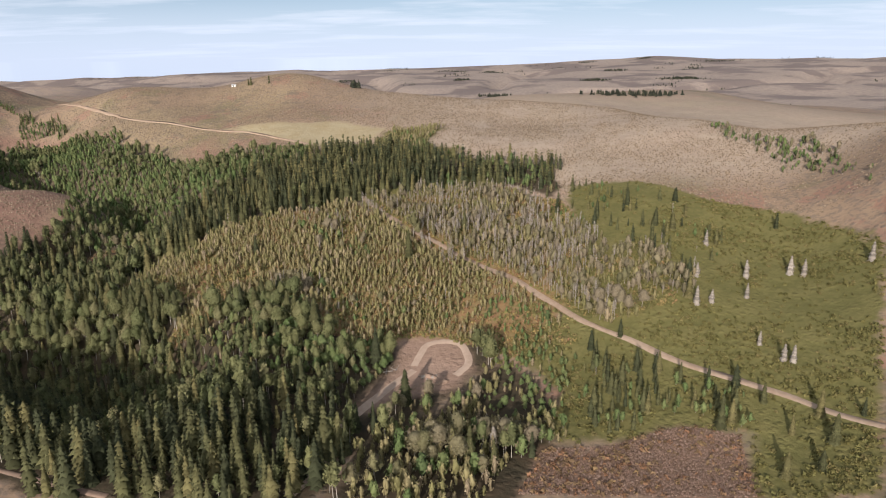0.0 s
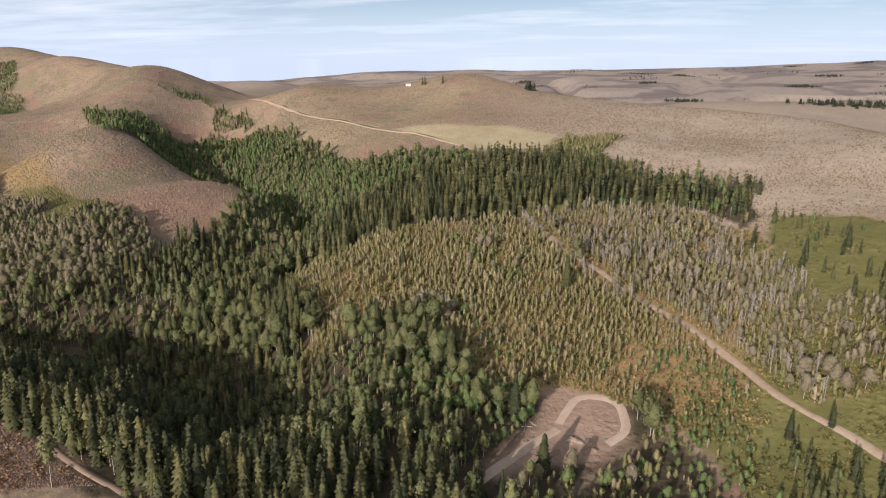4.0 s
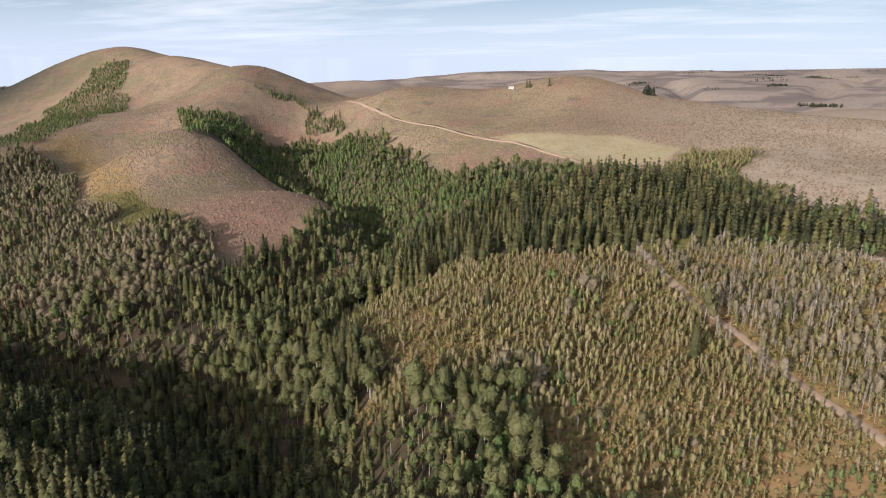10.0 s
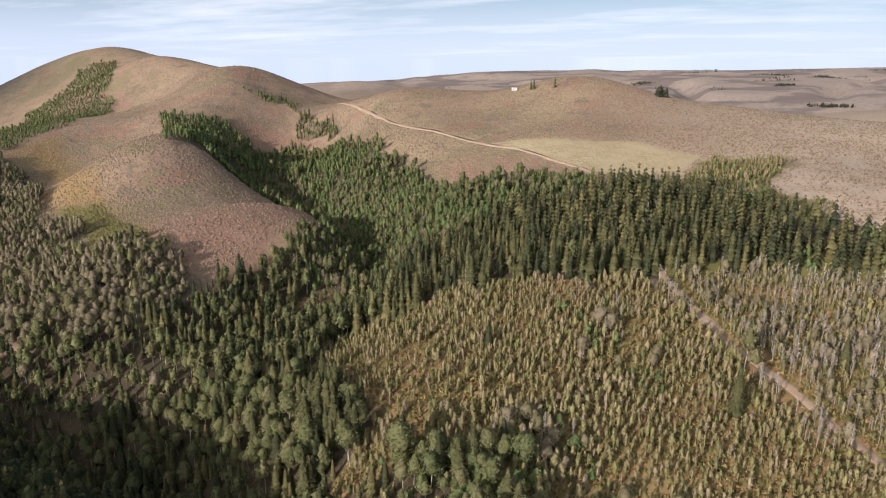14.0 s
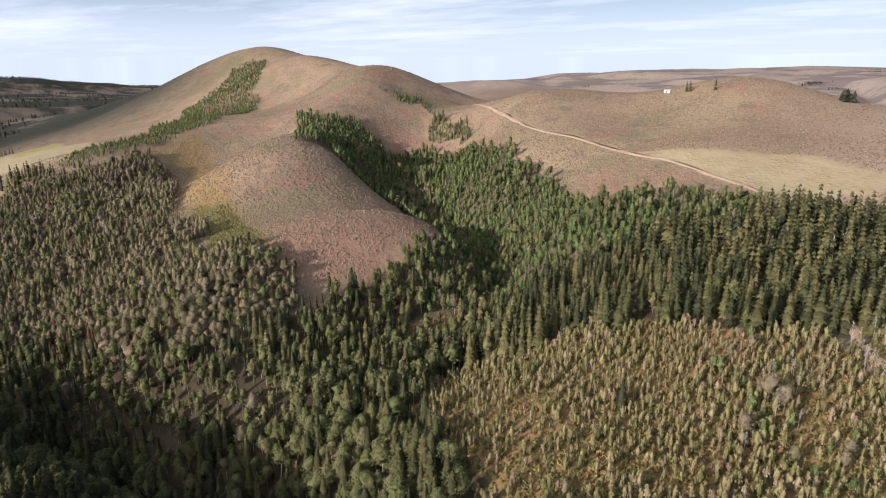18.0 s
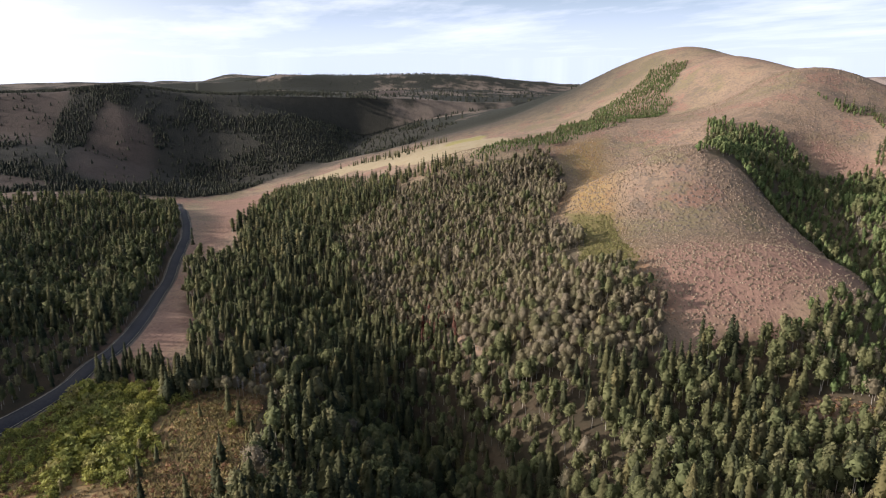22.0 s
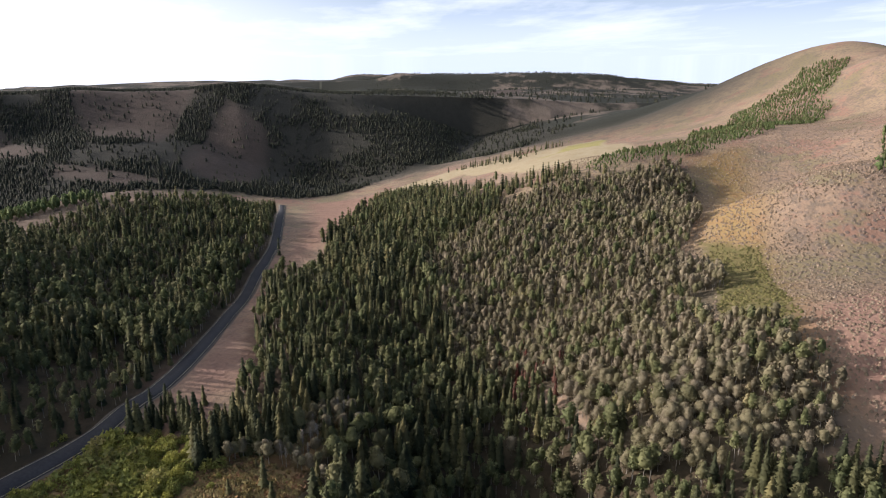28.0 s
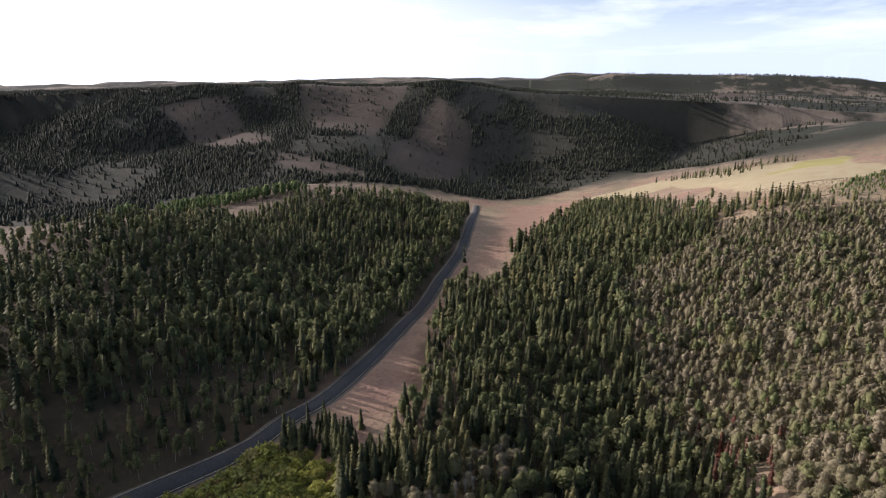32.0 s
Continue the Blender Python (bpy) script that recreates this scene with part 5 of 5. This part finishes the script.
TREED = WOODS + ["t_bench", "t_benchb", "t_dead", "t_brush", "t_brush2"]


def open_land(x, y, but=()):
    ok = np.ones(x.size, bool)
    for k in TREED + ["g_green", "g_loop", "g_meadow", "g_rust", "g_vergea", "g_vergeb"]:
        if k not in but:
            ok &= ~inside(x, y, PLAN[k])
    for k in ("l_hill", "l_trail", "l_forka", "l_forkb"):
        ok &= reach(x, y, PLAN[k]) > 2.0
    return ok & (reach(x, y, ROAD) > 5)


def mound(tall, wide, sides=5):
    """A low ragged clump with a lopsided top."""
    v = []
    for j in range(sides):
        w = 6.283 * j / sides
        k = wide * rng.uniform(0.7, 1.25)
        v.append((k * math.cos(w), k * math.sin(w), -0.12))
    v.append((rng.normal(0, 0.22) * wide, rng.normal(0, 0.22) * wide, tall))
    return np.array(v, float), np.array([(j, (j + 1) % sides, sides) for j in range(sides)])


x, y = strewn(330000, -480, 240, 240, 560)
near = np.clip(1.3 - np.hypot(x + 90, y - 230) / 420, 0.12, 0.7)
ok = open_land(x, y) & ~inside(x, y, PLAN["g_moss"]) & (rng.uniform(size=x.size) < near * np.clip(rolling(x, y, 26, 51) * 1.2 + rolling(x, y, 9, 53) * 0.9 - 0.35, 0.12, 1))
carpet("sagebrush", "low grey-brown sagebrush dotting the dry hillsides", "sagebrush", LEAF["sage"], x[ok], y[ok], [mound(0.4, 0.42) for _ in range(8)], 0.5, 1.45)
x, y = strewn(9000, -320, -215, 265, 318)
ok = inside(x, y, PLAN["g_moss"]) & (rng.uniform(size=x.size) < np.clip(rolling(x, y, 8, 54) * 1.8 - 0.3, 0.1, 1))
carpet("moss_scrub", "low olive-green scrub in a dip of the hillside", "scrub", LEAF["low"], x[ok], y[ok], [mound(0.45, 0.5) for _ in range(5)], 0.6, 1.5)

x, y = strewn(30000, -60, 180, 100, 300)
ok = (inside(x, y, PLAN["g_green"])) & (reach(x, y, PLAN["l_trail"]) > 2.2) & (rng.uniform(size=x.size) < np.clip(rolling(x, y, 11, 52) * 1.7 - 0.3, 0.05, 1))
carpet("green_scrub", "knee-high green scrub covering the slope", "scrub", LEAF["low"], x[ok], y[ok], [tuft(14, 0.6, 0.5, 0.22) for _ in range(5)], 0.6, 1.5)

def brush(name, label, mat, n, zones, seed):
    x, y = strewn(n, -260, 90, 100, 320)
    ok = np.zeros(x.size, bool)
    for k, share in zones.items():
        ok |= inside(x, y, PLAN[k]) & (rng.uniform(size=x.size) < share * np.clip(rolling(x, y, 13, seed) * 2.2 - 0.35, 0.1, 1))
    for k in ("l_trail", "l_trailup", "l_forka", "l_forkb", "l_entry", "l_ring"):
        ok &= reach(x, y, PLAN[k]) > 1.6
    ok &= ~inside(x, y, PLAN["g_loop"])
    carpet(name, label, "brush", mat, x[ok], y[ok], [tuft(9, 0.55, 0.55, 0.22) for _ in range(5)], 0.7, 1.6)


brush("rusty_brush", "low rust-brown brush and dry bracken", LEAF["rust"], 40000, {"g_rust": 1, "g_fork": 1, "g_brownpatch": 1, "t_bench": 0.4, "t_benchb": 0.4, "t_brush": 0.5, "t_tan": 0.9, "t_tanopen": 0.7}, 71)
brush("golden_brush", "knee-high golden dry brush between the aspens", LEAF["gold"], 52000, {"t_bench": 0.75, "t_benchb": 0.75, "t_dead": 0.9, "t_brush": 0.7, "t_brush2": 0.7, "g_brownpatch": 0.5, "t_tan": 0.8, "t_tanopen": 1}, 72)

x, y = strewn(42000, 0, 90, 90, 145)
ok = inside(x, y, PLAN["g_rust"])
x2, y2 = strewn(42000, -190, -90, 105, 155)
ok2 = inside(x2, y2, PLAN["g_fork"]) & (reach(x2, y2, PLAN["l_forka"]) > 1.6)
carpet("heath_mat", "dense mat of low pinkish-brown heath", "heath", LEAF["heath"], np.r_[x[ok], x2[ok2]], np.r_[y[ok], y2[ok2]], [mound(0.3, 0.34) for _ in range(6)], 0.5, 1.3)

x, y = strewn(30000, -140, 85, 175, 312)
ok = np.zeros(x.size, bool)
for k in ("t_bench", "t_benchb", "t_dead", "t_gap"):
    ok |= inside(x, y, PLAN[k])
ok &= (rng.uniform(size=x.size) < np.clip(rolling(x, y, 10, 75) * 2.2 - 0.45, 0.08, 1)) & (reach(x, y, PLAN["l_trail"]) > 1.5) & ~inside(x, y, PLAN["g_loop"])
carpet("bench_scrub", "low olive-green undergrowth between the young aspens", "scrub", LEAF["low"], x[ok], y[ok], [mound(0.75, 0.6) for _ in range(6)], 0.5, 1.4)

x, y = strewn(14000, -224, -164, 120, 160)
ok = inside(x, y, PLAN["t_tanopen"]) & ~inside(x, y, PLAN["t_thicket"]) & (rng.uniform(size=x.size) < np.clip(rolling(x, y, 7, 77) * 1.9 - 0.3, 0.12, 0.9))
carpet("dry_scrub", "low tan and ochre scrub covering the open bench", "scrub", LEAF["gold"], x[ok], y[ok], [mound(0.45, 0.42) for _ in range(6)], 0.5, 1.4)

# ---- distant woods on the western slope and the far hills ----
def spire(tall, wide, rings=3):
    v, f = [], []
    for i in range(rings):
        z0, z1 = tall * (0.08 + 0.8 * i / rings), tall * min(1.0, 0.08 + 0.8 * i / rings + 0.5)
        r, k, turn = wide * (1 - 0.75 * i / rings), len(v), rng.uniform(0, 6)
        for j in range(5):
            w = turn + 6.283 * j / 5
            rr = r * rng.uniform(0.75, 1.2)
            v.append((rr * math.cos(w), rr * math.sin(w), z0 + rng.uniform(-0.3, 0.3)))
        v.append((0, 0, z1))
        f += [(k + j, k + (j + 1) % 5, k + 5) for j in range(5)]
    return np.array(v, float), np.array(f)


x, y = strewn(150000, -1560, -400, -590, 560)
dense = np.clip((0.5 * rolling(x, y, 130, 61) + 0.5 * rolling(x, y, 48, 62) - 0.36) * 5, 0.08, 0.95)
ok = inside(x, y, PLAN["w_slope"]) & (rng.uniform(size=x.size) < dense)
for k in OPENINGS:
    ok &= ~inside(x, y, PLAN[k]) | (rng.uniform(size=x.size) < 0.07)
ok &= reach(x, y, ROAD) > 8
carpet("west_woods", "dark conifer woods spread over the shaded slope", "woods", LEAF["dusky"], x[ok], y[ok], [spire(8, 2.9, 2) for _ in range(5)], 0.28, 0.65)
far_x, far_y = strewn(80000, -4600, 3000, 300, 4600)
r = np.hypot(far_x + 80, far_y - 200)
patch = rolling(far_x, far_y * 1.0, 300, 63) * 0.55 + rolling(far_x, far_y, 90, 64) * 0.45
ok = (r > 850) & (patch > 0.8 - 0.34 * westward(far_x, far_y)) & ~inside(far_x, far_y, PLAN["w_slope"])
# groves on the far northern hills: middle x, y, length along x, depth, trees
GROVES = [(222, 768, 80, 18, 90), (653, 1850, 90, 30, 170), (696, 3323, 70, 60, 90), (960, 3256, 60, 60, 80), (418, 1886, 55, 24, 90),
          (562, 2224, 70, 26, 80), (190, 2576, 70, 40, 70), (-230, 3500, 150, 60, 120), (1262, 3135, 150, 40, 130), (-380, 2642, 70, 30, 90),
          (65, 2166, 45, 22, 60), (127, 1597, 60, 26, 90), (-69, 549, 8, 5, 12), (430, 1300, 60, 30, 70), (-520, 1500, 60, 40, 70), (60, 2900, 160, 40, 110)]
gx_, gy_ = [far_x[ok]], [far_y[ok]]
for mx, my, long_, deep_, count_ in GROVES:
    gx_.append(mx + rng.normal(0, 0.3, count_) * long_)
    gy_.append(my + rng.normal(0, 0.3, count_) * deep_)
far_x, far_y = np.concatenate(gx_), np.concatenate(gy_)
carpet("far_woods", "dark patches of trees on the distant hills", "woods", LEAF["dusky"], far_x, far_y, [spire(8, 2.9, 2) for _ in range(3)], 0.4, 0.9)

# ---- the house on the ridge and the small things of the clearings ----
def piece(name, bm, mat, parent, label=""):
    me = bpy.data.meshes.new(name)
    bm.to_mesh(me)
    bm.free()
    me.materials.append(mat)
    ob = new(name, me)
    ob.parent = parent
    return tagged(ob, label)


def box(size, at, bevel=0.03):
    bm = bmesh.new()
    bmesh.ops.create_cube(bm, size=1, matrix=Matrix.LocRotScale(at, None, size))
    if bevel:
        bmesh.ops.bevel(bm, geom=bm.edges[:], offset=bevel, segments=1, affect="EDGES")
    return bm


def gable(length, width, rise, z, over):
    bm = bmesh.new()
    a, b = length / 2 + over, width / 2 + over
    for s in (-1, 1):
        pts = [(-a, 0, z + rise), (a, 0, z + rise), (a, s * b, z - rise * over / (width / 2)), (-a, s * b, z - rise * over / (width / 2))]
        low = [bm.verts.new(p) for p in pts]
        high = [bm.verts.new((p[0], p[1], p[2] + 0.16)) for p in pts]
        bm.faces.new(low)
        bm.faces.new(high)
        for i in range(4):
            bm.faces.new((low[i], low[(i + 1) % 4], high[(i + 1) % 4], high[i]))
    bmesh.ops.recalc_face_normals(bm, faces=bm.faces)
    return bm


hx, hy = PLAN["p_house"][2]
house = tagged(new("hut"), "small white hut with a pale roof on the ridge", "hut")
house.matrix_basis = pose(S * hx, S * hy, S * float(height(hx, hy)) - 0.1, 0, 0, 12)
piece("wall", box((4.8, 2.8, 2.1), (0, 0, 1.05)), WHITE, house)
roof = piece("roof", gable(4.8, 2.8, 0.6, 2.08, 0.2), ROOF, house, "pale metal gable roof")
piece("chimney", box((0.3, 0.3, 0.9), (1.5, 0.3, 2.8)), STONE, roof)
piece("door", box((0.8, 0.1, 1.85), (-0.3, -1.42, 0.93), 0.01), BROWN_BARK, house, "brown wooden door")
for wx in (-1.5, 1.2):
    window = piece("window", box((0.9, 0.1, 0.75), (wx, -1.42, 1.3), 0.01), WHITE, house)
    piece("pane", box((0.72, 0.06, 0.58), (wx, -1.46, 1.3), 0.0), GLASS, window, "dark window pane")


def boulder(size, seed):
    bm = bmesh.new()
    bmesh.ops.create_icosphere(bm, subdivisions=2, radius=1)
    for v in bm.verts:
        k = 0.75 + 0.5 * noise.noise(v.co * 1.3 + Vector((seed, seed * 2.1, 0)))
        v.co = Vector((v.co.x * size * k * 1.3, v.co.y * size * k, v.co.z * size * k * 0.75))
    return bm


def rock(name, x, y, size, seed, label, group=""):
    me = bpy.data.meshes.new(name)
    bm = boulder(size, seed)
    bm.to_mesh(me)
    bm.free()
    me.materials.append(STONE)
    ob = tagged(new(name, me), label, "rock", group)
    ob.matrix_basis = pose(S * x, S * y, S * float(height(x, y)) + size * 0.25, 0, 0, seed * 40)
    return ob


rx, ry = PLAN["p_rocks"][0]
for i, (dx, dy, s) in enumerate(((0, 0, 1.1), (1.6, 0.5, 0.8), (2.7, -0.3, 0.9), (-1.3, 0.6, 0.6), (1.0, -1.0, 0.55), (3.6, 0.6, 0.5))):
    rock("boulder", rx + dx, ry + dy, s, i + 1, "grey boulder in the middle of the bare clearing", "boulders in the clearing")


def log(x, y, length, radius, turn, label):
    v, f = stem([(0, 0, 0), (length * 0.03, 0, length * 0.4), (0, 0, length * 0.8), (0.02, 0.03, length)], radius, radius * 0.45, 6)
    top = tagged(new("fallen_log"), label, "log", "fallen logs")
    top.matrix_basis = pose(S * x, S * y, S * (float(height(x, y)) + radius * 0.8), 90, 0, turn)
    part("trunk", mesh_of("log_trunk", v, f, GREY_BARK, smooth=True), top)
    for i in range(3):
        z = length * (0.35 + 0.2 * i)
        bv, bf = stem([(0, 0, z), (0.5 - 0.35 * i, 0.5, z + 0.6)], radius * 0.4, 0.02, 4)
        part("branch", mesh_of("log_branch", bv, bf, GREY_BARK, smooth=True), top)
    return top


def earth_bank(x, y, length, width, tall, turn):
    """A dumped ridge of soil with a lumpy top."""
    v, f, k = [], [], 9
    for i in range(15):
        t = i / 14
        r = math.sin(math.pi * (0.04 + 0.92 * t)) ** 0.6
        for j in range(k):
            a = math.pi * j / (k - 1)
            g = 0.8 + 0.45 * noise.noise(Vector((i * 0.6, j * 0.7, x)))
            v.append(((t - 0.5) * length, math.cos(a) * width * r * g, math.sin(a) * tall * r * g - 0.15))
        if i:
            f += [((i - 1) * k + j, i * k + j, i * k + j + 1, (i - 1) * k + j + 1) for j in range(k - 1)]
    ob = tagged(new("earth_bank", mesh_of("earth_bank", v, f, TRACK, smooth=True)), "low bank of dumped brown soil in the clearing", "soil bank", "soil banks in the clearing")
    ob.matrix_basis = pose(S * x, S * y, S * float(height(x, y)), 0, 0, turn)


for x, y, length, width, tall, turn in ((-4.5, 174.5, 5.5, 1.2, 1.1, -25), (-0.5, 171, 4.5, 1.3, 1.2, 30), (-8.5, 169, 4.0, 0.9, 0.7, 60)):
    earth_bank(x, y, length, width, tall, turn)
bx, by = PLAN["p_rocks"][1]
for i in range(7):
    log(bx + rng.uniform(-2.0, 2.0), by + rng.uniform(-1.5, 1.5), rng.uniform(2.5, 4.5), rng.uniform(0.1, 0.18), rng.uniform(0, 360), "weathered grey log in a slash pile at the clearing")
for x, y, a in ((-45, 300, 20), (-30, 303, 70), (-112, 252, 40), (-85, 240, 110), (-150, 262, 60), (-20, 300, 130), (-140, 215, 15), (-178, 230, 80)):
    log(x, y, rng.uniform(4.5, 7), rng.uniform(0.13, 0.2), a, "pale fallen tree trunk lying among the brush")
